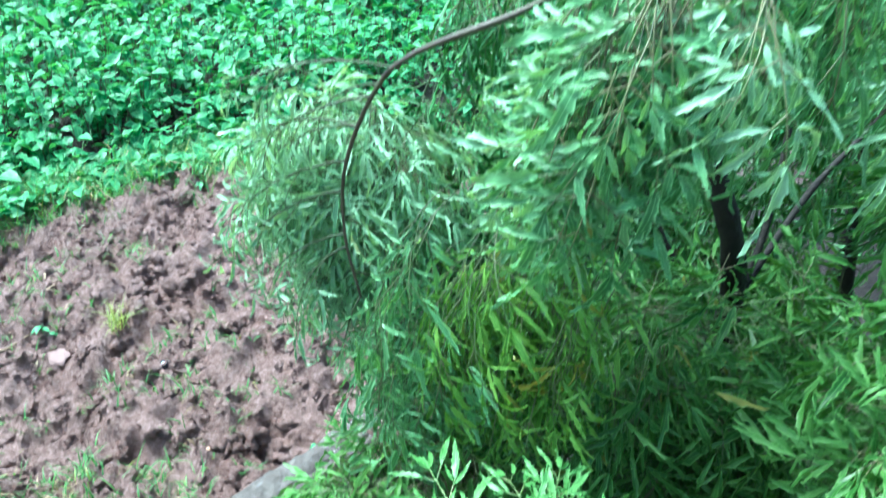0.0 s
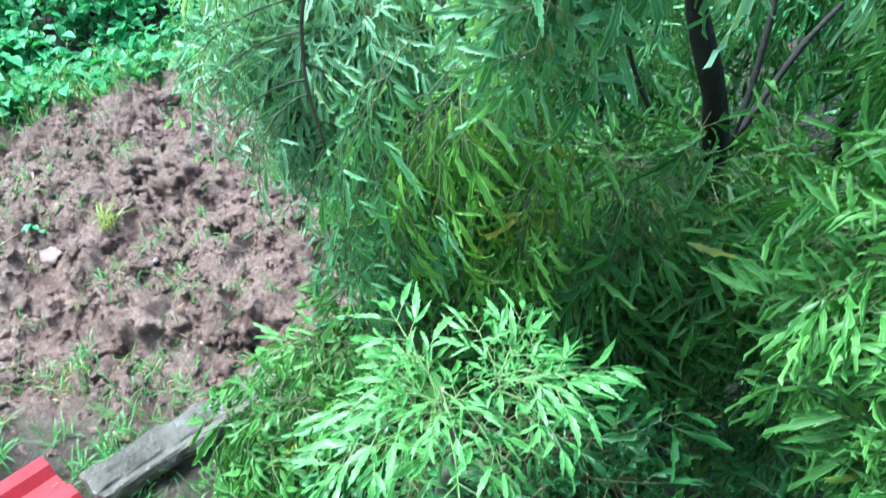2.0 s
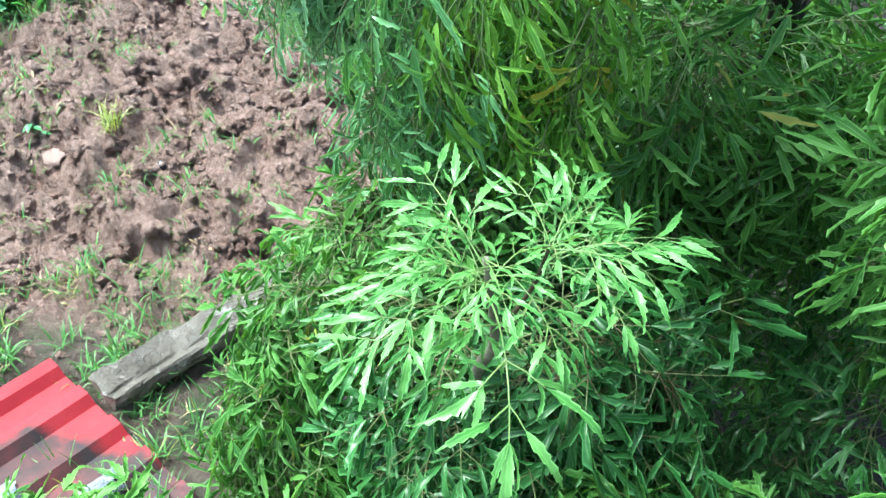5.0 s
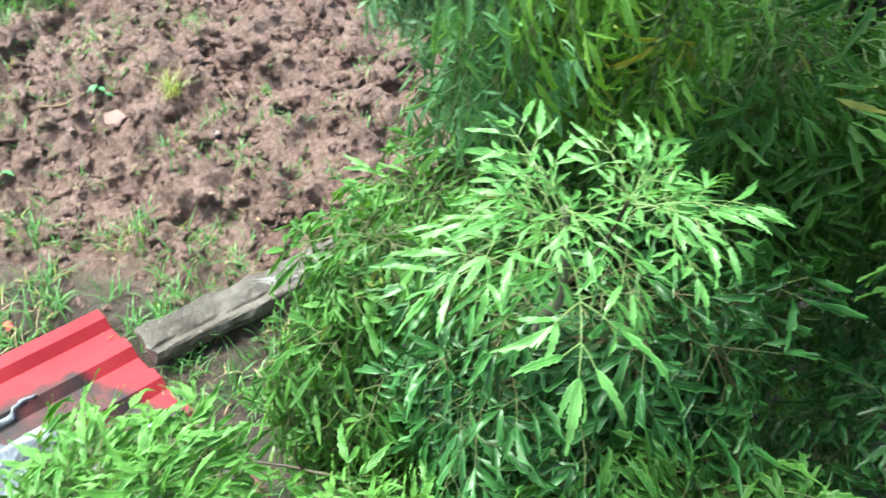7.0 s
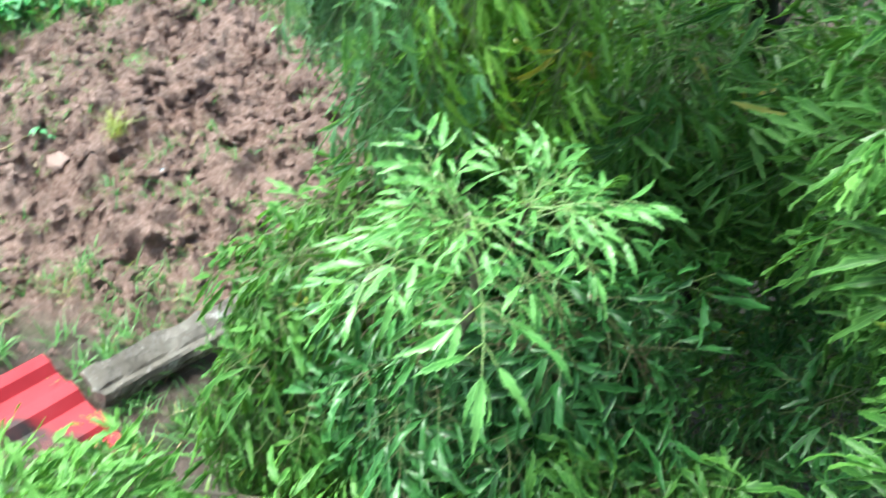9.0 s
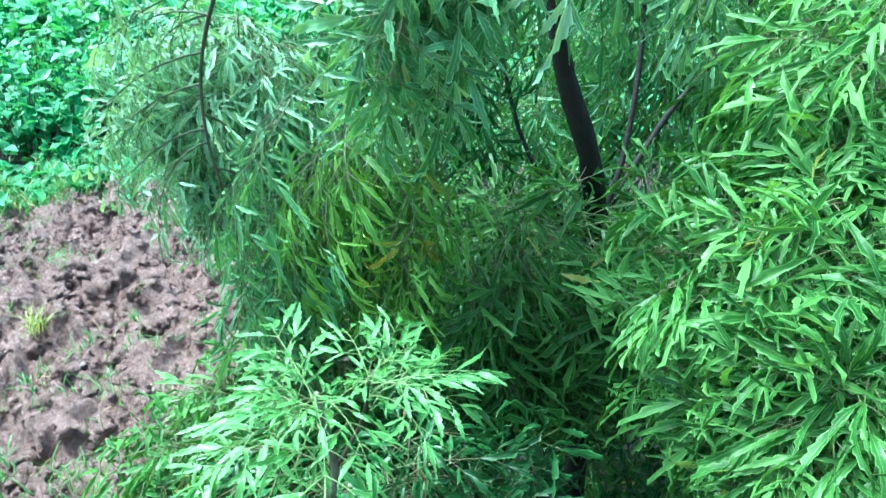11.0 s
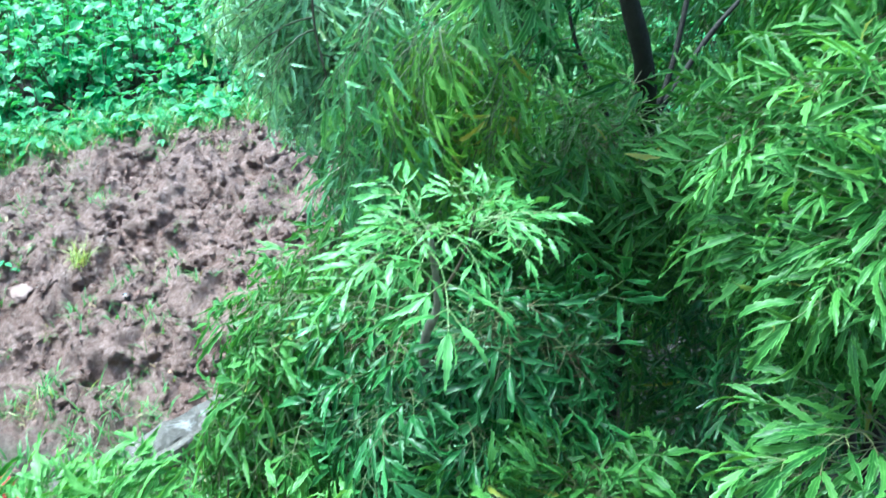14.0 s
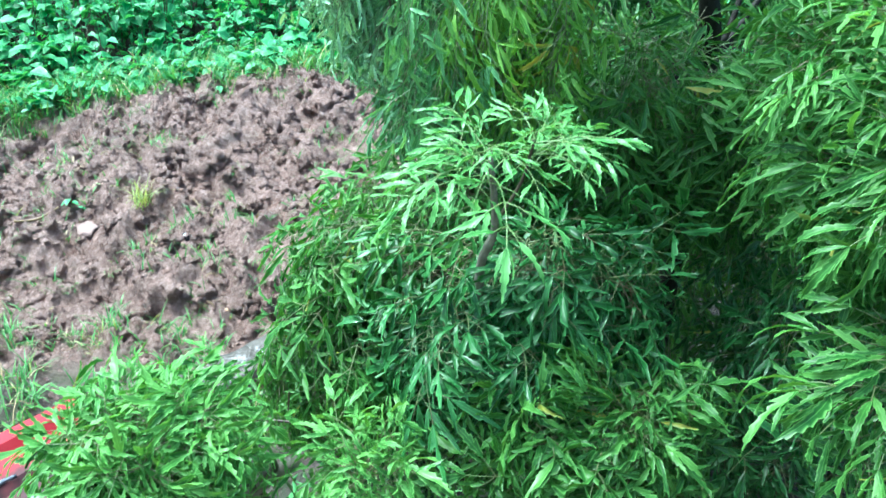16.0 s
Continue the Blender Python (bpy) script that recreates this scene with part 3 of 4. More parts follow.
# ---- the dug bed's loose clods ----
def clod_mesh(name, seed, sub=2, rough=0.9, flat=0.62, smooth=False):
    bm = bmesh.new()
    bmesh.ops.create_icosphere(bm, subdivisions=sub, radius=1.0)
    off = Vector((seed * 3.1, seed * 1.7, 0))
    for v in bm.verts:
        k = 0.8 + rough * noise.noise(v.co * 1.1 + off) + rough * 1.3 * (abs(noise.noise(v.co * 1.9 + off)) - 0.2) + rough * 1.0 * (abs(noise.noise(v.co * 4.1 + off)) - 0.2) + rough * 0.6 * (abs(noise.noise(v.co * 8.7 + off)) - 0.2)
        v.co = Vector((v.co.x * k, v.co.y * k * 0.85, v.co.z * k * flat))
    me = bpy.data.meshes.new(name)
    bm.to_mesh(me)
    bm.free()
    for p in me.polygons:
        p.use_smooth = smooth
    return me


def mesh_arrays(me):
    v = np.empty(len(me.vertices) * 3, np.float32)
    me.vertices.foreach_get("co", v)
    return v.reshape(-1, 3), np.array([tuple(p.vertices) for p in me.polygons])


def build_clods():
    rng = np.random.default_rng(5)
    heap = tagged(empty("soil_heap", (-0.9, 2.4, 0.3)), "heap of freshly dug wet red-brown soil in rough clods", "soil")
    base = np.array(heap.location)
    forms = [clod_mesh("clod", k, 3, 0.8, 0.72, True) for k in range(6)]
    middling = [mesh_arrays(clod_mesh("crumb", 40 + k, 2, 0.75, 0.7)) for k in range(8)]
    arrays = [mesh_arrays(clod_mesh("crumb", 20 + k, 1)) for k in range(6)]
    spots = []
    while len(spots) < 9500:
        x, y = rng.uniform(-2.3, 0.5), rng.uniform(1.5, 3.4)
        d = dug_amount(x, y)
        if rng.random() < d + 0.06:
            k = len(spots)
            r = (0.026 + 0.034 * rng.random() ** 1.5) * (0.5 + 0.5 * d) if k < 290 else 0.012 + 0.014 * rng.random() ** 1.5 if k < 1900 else 0.004 + 0.008 * rng.random() ** 2
            spots.append((r, x, y))
    spots.sort(reverse=True)
    crumbs_v, crumbs_t, n = [], [], 0
    for k, (r, x, y) in enumerate(spots):
        h, d = ground_height(x, y)
        e = Euler((rng.uniform(-0.5, 0.5), rng.uniform(-0.5, 0.5), rng.uniform(0, 6.28)))
        place = np.array([x, y, h - r * (0.25 if k >= 280 else 0.35)]) - base
        if k < 280:
            part_of(heap, "clod", forms[k % 6], SOIL, m=Matrix.LocRotScale(Vector(place), e, Vector((r, r, r)) * 1.1))
        else:
            v, f = middling[k % 8] if k < 1900 else arrays[k % 6]
            crumbs_v.append(v @ np.array(e.to_matrix()).T * r + place)
            crumbs_t.append(f + n)
            n += len(v)
    me = mesh_from("loose_soil", np.concatenate(crumbs_v), tris=np.concatenate(crumbs_t), smooth=False)
    part_of(heap, "loose_soil", me, SOIL, kind="stuff")


build_clods()


# ---- weeds on the bank ----
def blade(rng, place, length, width, way, bend):
    """A grass blade: a folded strip that arches over."""
    n = 4
    s = np.linspace(0, 1, n)
    th = math.pi / 2 - rng.uniform(0.05, 0.35) - bend * s
    x = np.concatenate([[0], np.cumsum(np.cos(th[1:]))]) * length / (n - 1)
    z = np.concatenate([[0], np.cumsum(np.sin(th[1:]))]) * length / (n - 1)
    w = width * 0.5 * np.clip(1.15 - s ** 1.6 * 1.12, 0.03, 1)
    c, d = math.cos(way), math.sin(way)
    mid = np.stack([c * x, d * x, z], 1)
    off = np.stack([-d * w, c * w, 0.25 * w], 1)
    off2 = np.stack([d * w, -c * w, 0.25 * w], 1)
    v = np.concatenate([mid + off, mid, mid + off2]) + place
    i = np.arange(n - 1)
    q = np.concatenate([np.stack([i, n + i, n + i + 1, i + 1], 1), np.stack([n + i, 2 * n + i, 2 * n + i + 1, n + i + 1], 1)])
    return v, q, np.concatenate([np.ones(n), np.zeros(n), np.ones(n)])


def oval_leaf(length, width, fold=0.35, droop=0.5):
    """A broad pointed leaf along +x."""
    s = np.array([0, 0.3, 0.62, 1.0])
    w = width * 0.5 * np.array([0.12, 1.0, 0.75, 0.0])
    th = droop * s
    x, z = length * s * np.cos(th * 0.5), -length * s * np.sin(th * 0.5)
    mid = np.stack([x, 0 * s, z], 1)
    a = np.stack([0 * s, w * math.cos(fold), w * math.sin(fold)], 1)
    b = np.stack([0 * s, -w * math.cos(fold), w * math.sin(fold)], 1)
    v = np.concatenate([mid + a, mid, mid + b])
    n, i = 4, np.arange(3)
    q = np.concatenate([np.stack([i, n + i, n + i + 1, i + 1], 1), np.stack([n + i, 2 * n + i, 2 * n + i + 1, n + i + 1], 1)])
    return v, q, np.concatenate([np.ones(4), np.zeros(4), np.ones(4)])


OVAL = oval_leaf(1.0, 0.72)


def build_weeds():
    rng = np.random.default_rng(8)
    pile, stems = Pile(), Pile()
    plants = 0
    while plants < 7000:
        y = 2.0 + 9.6 * rng.random() ** 2.3
        x = rng.uniform(-1.1 * y - 0.4, 0.55 * y)
        edge = y - weed_line(x)
        if x < -2.6 and 1.9 < y:
            edge = max(edge, (-2.6 - x) * 0.6)
        if edge < 0.05:
            continue
        plants += 1
        hump = 0.5 + 0.5 * noise.noise((x * 1.6, y * 1.6, 3.3)) + 0.35 * noise.noise((x * 4, y * 4, 8.3))
        tall = (0.06 + 0.27 * ease(0.25, 0.75, edge)) * (0.55 + 0.75 * hump)
        foot = np.array([x, y, ground_level(x, y) - 0.01])
        lean = rng.normal(0, 0.05, 2)
        top = foot + [lean[0], lean[1], tall]
        if y < 6:
            stems.add(*tube(np.array([foot, (foot + top) / 2, top]), 0.003, 0.0015, 4))
        if y < 2.9:
            tall *= 0.45
        big = (0.036 if y < 2.9 else 0.078 if y < 5 else 0.12) * (0.75 + 0.5 * rng.random())
        for k in range(8 if y < 4.4 else 6 if y < 6 else 4):
            f = 1 - 0.85 * rng.random()
            at = foot + (top - foot) * f + rng.normal(0, 0.035, 3) * [1, 1, 0.4]
            way = rng.uniform(0, 6.28)
            m = turn(rng.normal(0, 0.35), rng.normal(0.15, 0.35), way) * big * rng.uniform(0.6, 1.15)
            pile.add(OVAL[0] @ m.T + at, OVAL[1], OVAL[2])
    ob = new("weeds", pile.mesh("weeds"))
    ob.data.materials.append(WEED)
    tagged(ob, "dense bank of broad-leaved green weeds behind the dug soil", "weeds", kind="stuff")
    st = new("weed_stems", stems.mesh("weed_stems"))
    st.data.materials.append(TWIG)
    tagged(st, "thin stems of the broad-leaved weeds on the bank", "weeds", kind="stuff")


build_weeds()


def build_grass():
    rng = np.random.default_rng(9)
    pile, straw = Pile(), Pile()
    count = 0
    while count < 7200:
        zone = rng.random()
        if zone < 0.38:      # strip between soil and weeds
            x = rng.uniform(-2.4, 0.4)
            y = weed_line(x) + rng.normal(0.12, 0.16)
            if y < weed_line(x) - 0.12:
                continue
            ln = rng.uniform(0.05, 0.15)
        elif zone < 0.64:    # muddy strip in front of the bed
            x, y = rng.uniform(-2.2, 0.2), rng.uniform(0.95, 1.85)
            if noise.noise((x * 4, y * 4, 6)) < -0.08:
                continue
            ln = rng.uniform(0.03, 0.11)
        elif zone < 0.80:    # sparse on the bed
            x, y = rng.uniform(-2.1, 0.2), rng.uniform(1.7, 3.1)
            if noise.noise((x * 3, y * 3, 12)) < -0.05:
                continue
            ln = rng.uniform(0.03, 0.08)
        elif zone < 0.94:    # left of the bed
            x, y = rng.uniform(-3.0, -1.8), rng.uniform(1.2, 3.0)
            ln = rng.uniform(0.04, 0.12)
        else:                # far meadow
            y = rng.uniform(5, 11)
            x = rng.uniform(-0.9 * y, 0.1 * y)
            ln = rng.uniform(0.25, 0.5)
        u, w = x + 1.095, y - 1.452
        if -0.62 * u - 0.78 * w > -0.05 and -0.06 < 0.78 * u - 0.62 * w < 1.0:
            continue
        h = ground_height(x, y)[0]
        for _ in range(rng.integers(2, 5)):
            v, q, r = blade(rng, np.array([x, y, h - 0.004]) + rng.normal(0, 0.012, 3) * [1, 1, 0], ln * rng.uniform(0.6, 1.2),
                            rng.uniform(0.0026, 0.0062) * (1 if ln < 0.2 else 4), rng.uniform(0, 6.28), rng.uniform(0.5, 1.7))
            (straw if rng.random() < (0.09 if y < weed_line(x) - 0.1 else 0.05) else pile).add(v, q, r)
        count += 1
    for name, p, mat, lab in (("grass", pile, GRASS, "sparse short green grass blades on wet soil"), ("dry_grass", straw, STRAW, "scattered dry straw-coloured grass blades on soil")):
        ob = new(name, p.mesh(name))
        ob.data.materials.append(mat)
        tagged(ob, lab, "grass", kind="stuff")


build_grass()


def grass_tuft(x, y, n, length, mat, label, seed, width=0.005, spread=0.02):
    rng = np.random.default_rng(seed)
    h = ground_height(x, y)[0]
    p = Pile()
    for _ in range(n):
        v, q, r = blade(rng, np.array([*rng.normal(0, spread, 2), -0.01]), length * rng.uniform(0.6, 1.2), width, rng.uniform(0, 6.28), rng.uniform(0.3, 1.8))
        p.add(v, q, r)
    ob = new("grass_tuft", p.mesh("grass_tuft"))
    ob.data.materials.append(mat)
    ob.location = (x, y, h)
    return tagged(ob, label, "grass tuft", "grass tufts on the soil")


for _k, (_x, _y, _n, _l) in enumerate(((-1.18, 2.34, 48, 0.12), (-1.02, 3.02, 10, 0.20), (-1.45, 1.72, 12, 0.16), (-0.62, 1.86, 14, 0.07), (-1.30, 1.60, 16, 0.10),
                                       (-0.98, 1.66, 18, 0.09), (-1.75, 1.62, 16, 0.12), (-0.56, 2.10, 12, 0.07), (-1.22, 2.66, 8, 0.07), (-0.92, 1.10, 26, 0.14),
                                       (-0.72, 1.17, 22, 0.13), (-0.80, 1.06, 24, 0.13), (-0.66, 1.05, 22, 0.12), (-1.0, 1.44, 18, 0.10), (-0.93, 1.50, 20, 0.08), (-0.70, 1.62, 14, 0.06), (-1.55, 1.45, 22, 0.11), (-1.66, 1.75, 22, 0.13), (-1.88, 1.9, 20, 0.11), (-2.0, 2.3, 26, 0.13), (-2.1, 2.6, 26, 0.12), (-1.5, 1.3, 16, 0.08), (-1.25, 1.5, 20, 0.09), (-1.12, 1.86, 12, 0.07), (-1.5, 2.05, 10, 0.06), (-0.85, 2.5, 9, 0.06), (-1.38, 2.8, 9, 0.06), (-1.10, 1.56, 20, 0.09), (-0.80, 1.52, 16, 0.06))):
    grass_tuft(_x, _y, _n, _l, PALE_GRASS if _k == 0 else GRASS, "yellow-green tuft of grass on turned soil" if _k == 0 else "small green tuft of grass on wet soil", 40 + _k)


def seedling(x, y, size, seed):
    rng = np.random.default_rng(seed)
    h = ground_height(x, y)[0]
    thing = tagged(empty("seedling", (x, y, h)), "small broad-leaved green seedling on turned soil", "seedling", "seedlings on the soil")
    v, q = tube(np.array([[0, 0, -0.02], [0.003, 0, size * 0.4], [0, 0.004, size * 0.8]]), 0.0025, 0.0015, 5)
    part_of(thing, "stem", mesh_from("stem", v, q), STALK)
    for k in range(5):
        lv, lq, lr = oval_leaf(size * rng.uniform(0.7, 1.1), size * 0.55)
        m = turn(rng.normal(0, 0.2), rng.uniform(-0.1, 0.4), k * 1.26 + rng.normal(0, 0.2))
        part_of(thing, "leaf", mesh_from("leaf", lv @ m.T + [0, 0, size * (0.5 + 0.08 * k)], lq, rim=lr), WEED)


for _k, (_x, _y, _z) in enumerate(((-1.43, 2.285, 0.075), (-1.40, 2.30, 0.045), (-1.08, 3.16, 0.075), (-1.2, 3.24, 0.06), (-0.42, 1.93, 0.05), (-1.86, 2.3, 0.05), (-1.66, 2.0, 0.045), (-0.95, 2.62, 0.04))):
    seedling(_x, _y, _z * 0.6, 60 + _k)


# ---- concrete post lying by the bed ----
def concrete_post():
    a, d = np.array([-0.882, 1.318, 0.0]), unit((0.264, 0.268, 0.012))
    length, wide, tall = 1.5, 0.092, 0.080
    bm = bmesh.new()
    nl, ring = 60, []
    side = np.cross(d, [0, 0, 1])
    outline = [(-0.48, 0.05), (0.46, -0.05), (0.52, 0.28), (0.46, 0.50), (0.40, 0.55), (0.24, 0.57), (0.17, 0.66), (-0.15, 0.86), (-0.45, 1.0), (-0.5, 0.95), (-0.5, 0.45)]
    for i in range(nl + 1):
        row = []
        for k, (u, w) in enumerate(outline):
            s = length * i / nl
            if i == 0:
                s += 0.022 * noise.noise((k * 1.7, 0.3, 0)) - 0.012 * w
            p = a + d * s + side * u * wide + np.array([0, 0, 0.036 + w * tall])
            n = noise.noise(Vector(p) * 16) * 0.007 + noise.noise(Vector(p) * 45) * 0.005
            row.append(bm.verts.new(Vector(p + side * n * (1 if u > 0 else -1) + np.array([0, 0, n * (1 if w > 0.5 else 0)]))))
        ring.append(row)
    m = len(outline)
    for i in range(nl):
        for k in range(m):
            bm.faces.new((ring[i][k], ring[i][(k + 1) % m], ring[i + 1][(k + 1) % m], ring[i + 1][k]))
    bm.faces.new(ring[0]), bm.faces.new(list(reversed(ring[-1])))
    bmesh.ops.recalc_face_normals(bm, faces=bm.faces)
    me = bpy.data.meshes.new("concrete_post")
    bm.to_mesh(me)
    bm.free()
    me.materials.append(CONCRETE)
    return tagged(new("concrete_post", me), "wet weathered grey concrete post lying on muddy ground", "post")


concrete_post()


# ---- red profiled roofing sheet ----
RIB_PITCH, RIB_HIGH = 0.152, 0.026


def rib(y):
    u = y % RIB_PITCH
    if u < 0.046:
        return RIB_HIGH
    if u < 0.070:
        return RIB_HIGH * (0.070 - u) / 0.024
    return 0.0 if u < 0.128 else RIB_HIGH * (u - 0.128) / 0.024


def roofing_sheet():
    """Ribs run along local x; local y goes across them, from the far edge towards the house."""
    along = unit((-0.62, -0.78, 0.0))
    across = np.cross(along, [0, 0, 1]) * -1
    up = np.cross(along, across)
    thing = tagged(empty("roofing_sheet"), "red ribbed metal roofing sheet with torn silver patch, on mud", "roofing sheet")
    thing.matrix_world = Matrix(((along[0], across[0], up[0], -1.095), (along[1], across[1], up[1], 1.452), (along[2], across[2], up[2], 0.028), (0, 0, 0, 1)))
    prof, y = [], 0.0
    while y < 0.95:
        prof += [(y, RIB_HIGH), (y + 0.046, RIB_HIGH), (y + 0.070, 0.0), (y + 0.128, 0.0)]
        y += RIB_PITCH
    nx, length = 40, 1.7

    def grid_mesh(name, xs, ys, height, keep, thick, torn_edge=False):
        bm = bmesh.new()
        grid = [[bm.verts.new((x, yy, height(x, yy))) for yy in ys] for x in xs]
        for i in range(len(xs) - 1):
            for k in range(len(ys) - 1):
                if keep(xs[i], ys[k]):
                    bm.faces.new((grid[i][k], grid[i + 1][k], grid[i + 1][k + 1], grid[i][k + 1]))
        bmesh.ops.delete(bm, geom=[v for v in bm.verts if not v.link_faces], context="VERTS")
        for _ in range(4 if torn_edge else 0):
            bmesh.ops.smooth_vert(bm, verts=[v for v in bm.verts if v.is_boundary], factor=0.5, use_axis_x=True, use_axis_y=True)
        bmesh.ops.solidify(bm, geom=bm.faces[:], thickness=thick)
        bmesh.ops.recalc_face_normals(bm, faces=bm.faces)
        me = bpy.data.meshes.new(name)
        bm.to_mesh(me)
        bm.free()
        return me

    sheet_high = dict(prof)
    part_of(thing, "sheet", grid_mesh("sheet", [length * i / nx for i in range(nx + 1)], [p[0] for p in prof],
                                      lambda x, yy: sheet_high[yy] + 0.004 * noise.noise((x * 4, yy * 5, 1.0)), lambda x, yy: True, 0.0016), SHEET)

    def torn(x, yy):
        """The film's ragged outline, with tears where the tarred sheet shows."""
        w = 0.075 * noise.noise((x * 9, yy * 9, 3.0)) + 0.025 * noise.noise((x * 22, yy * 22, 7.0))
        edge = min(x + 0.45 * yy + w - 0.262, yy + w + 0.06 * x - 0.212, 1.25 - x)
        tear = noise.noise((x * 3.5, yy * 11.0, 5.0)) + 0.3 * noise.noise((x * 12, yy * 18, 9.0))
        valley = 0.072 < (yy + 0.2 * w) % RIB_PITCH < 0.132
        return edge > 0 and tear < (-0.40 if valley else 0.22)

    xs, ys = list(np.arange(0.06, 1.3, 0.011)), list(np.arange(0.13, 0.93, 0.011))
    film = grid_mesh("sealing_film", xs, ys, lambda x, yy: rib(yy) + 0.009 + 0.006 * abs(noise.noise((x * 20, yy * 30, 2.0))) + 0.004 * noise.noise((x * 55, yy * 55, 4.0)), torn, 0.001, torn_edge=True)
    for p in film.polygons:
        p.use_smooth = True
    part_of(thing, "sealing_film", film, FILM, "torn crumpled silver sealing film")


roofing_sheet()


# ---- small things on the soil ----
def lump(name, x, y, size, mat, label, category, seed, flat=0.7, sink=0.1, tilt=0.1):
    me = clod_mesh(name, seed, 3, 0.4 if flat > 0.3 else 0.22, flat, True)
    me.materials.append(mat)
    ob = new(name, me)
    ob.matrix_world = Matrix.LocRotScale((x, y, ground_height(x, y)[0] + size * (flat - sink)), Euler((tilt, 0.2 if tilt > 0 else 0.0, seed)), Vector((size, size, size)))
    return tagged(ob, label, category)


lump("pebble", -0.759, 1.90, 0.013, PEBBLE, "small pale orange pebble on wet soil", "stone", 71)
lump("clay_lump", -1.362, 2.225, 0.050, CLAY, "flat pale pinkish lump of clay on turned soil", "clay", 72, 0.16, -0.3, -0.55)
lump("clay_lump", -1.62, 1.86, 0.03, CLAY, "small pale lump of clay on wet mud", "clay", 73, 0.5)


def bottle_cap():
    x, y = -0.969, 2.171
    thing = tagged(empty("bottle_cap", (x, y, ground_height(x, y)[0] + 0.012)), "small shiny black plastic cap with pale blue top", "cap")
    for name, mat, r0, r1, z0, z1, lab in (("rim", BLACK, 0.017, 0.016, -0.014, 0.008, ""), ("top", BLUE, 0.0065, 0.005, 0.006, 0.012, "pale blue top")):
        bm = bmesh.new()
        bmesh.ops.create_cone(bm, cap_ends=True, segments=20, radius1=r0, radius2=r1, depth=z1 - z0, matrix=pose(0, 0, (z0 + z1) / 2))
        bmesh.ops.bevel(bm, geom=bm.edges[:], offset=0.001, segments=1, affect="EDGES")
        me = bpy.data.meshes.new(name)
        bm.to_mesh(me)
        bm.free()
        part_of(thing, name, me, mat, lab)


bottle_cap()


def dry_stalk(points, r, label):
    p = [(x, y, ground_height(x, y)[0] + z) for x, y, z in points]
    v, q = tube(spline(p, 14), r, r * 0.6, 6)
    ob = new("dry_stalk", mesh_from("dry_stalk", v, q, rim=np.full(len(v), 0.5)))
    ob.data.materials.append(STRAW)
    return tagged(ob, label, "stalk")


dry_stalk([(-1.60, 2.18, 0.02), (-1.54, 2.225, 0.03), (-1.472, 2.27, 0.02)], 0.0048, "pale dry straw stalk lying on turned soil")
dry_stalk([(-1.85, 1.56, 0.02), (-1.70, 1.575, 0.03), (-1.60, 1.585, 0.01)], 0.003, "thin brown dry stalk lying on mud")
dry_stalk([(-1.43, 1.53, 0.06), (-1.455, 1.46, 0.04), (-1.48, 1.38, 0.01)], 0.0045, "pale bent dry stalk on wet mud")


def plastic_scrap(x, y, size, seed):
    bm = bmesh.new()
    bmesh.ops.create_grid(bm, x_segments=6, y_segments=4, size=1.0)
    for v in bm.verts:
        k = 1 + 0.5 * noise.noise((v.co.x * 1.5 + seed, v.co.y * 1.5, 0))
        v.co = Vector((v.co.x * size * k, v.co.y * size * 0.45 * k, 0.35 * size * noise.noise((v.co.x * 1.2, v.co.y * 1.2, seed))))
    bmesh.ops.solidify(bm, geom=bm.faces[:], thickness=0.0015)
    me = bpy.data.meshes.new("plastic_scrap")
    bm.to_mesh(me)
    bm.free()
    me.materials.append(SCRAP)
    ob = new("plastic_scrap", me)
    ob.location, ob.rotation_euler = (x, y, ground_height(x, y)[0] + 0.006), (0, 0, seed)
    return tagged(ob, "small torn scrap of red plastic on mud", "scrap")


plastic_scrap(-1.337, 1.39, 0.022, 2.4)

# ---- unseen wall added behind the camera to cut sky light ----
def unseen_wall():
    me = bpy.data.meshes.new("wall_house")
    bm = bmesh.new()
    bmesh.ops.create_cube(bm, size=1.0, matrix=Matrix.Translation((0, -2.9, 1.4)) @ Matrix.Diagonal((9.0, 0.22, 2.9, 1)))
    bmesh.ops.bevel(bm, geom=bm.edges[:], offset=0.01, segments=2, affect="EDGES")
    bm.to_mesh(me)
    bm.free()
    me.materials.append(PLASTER)
    tagged(new("wall_house", me), "plain cream unseen wall, added to hold back sky light", "wall", kind="structure")


unseen_wall()


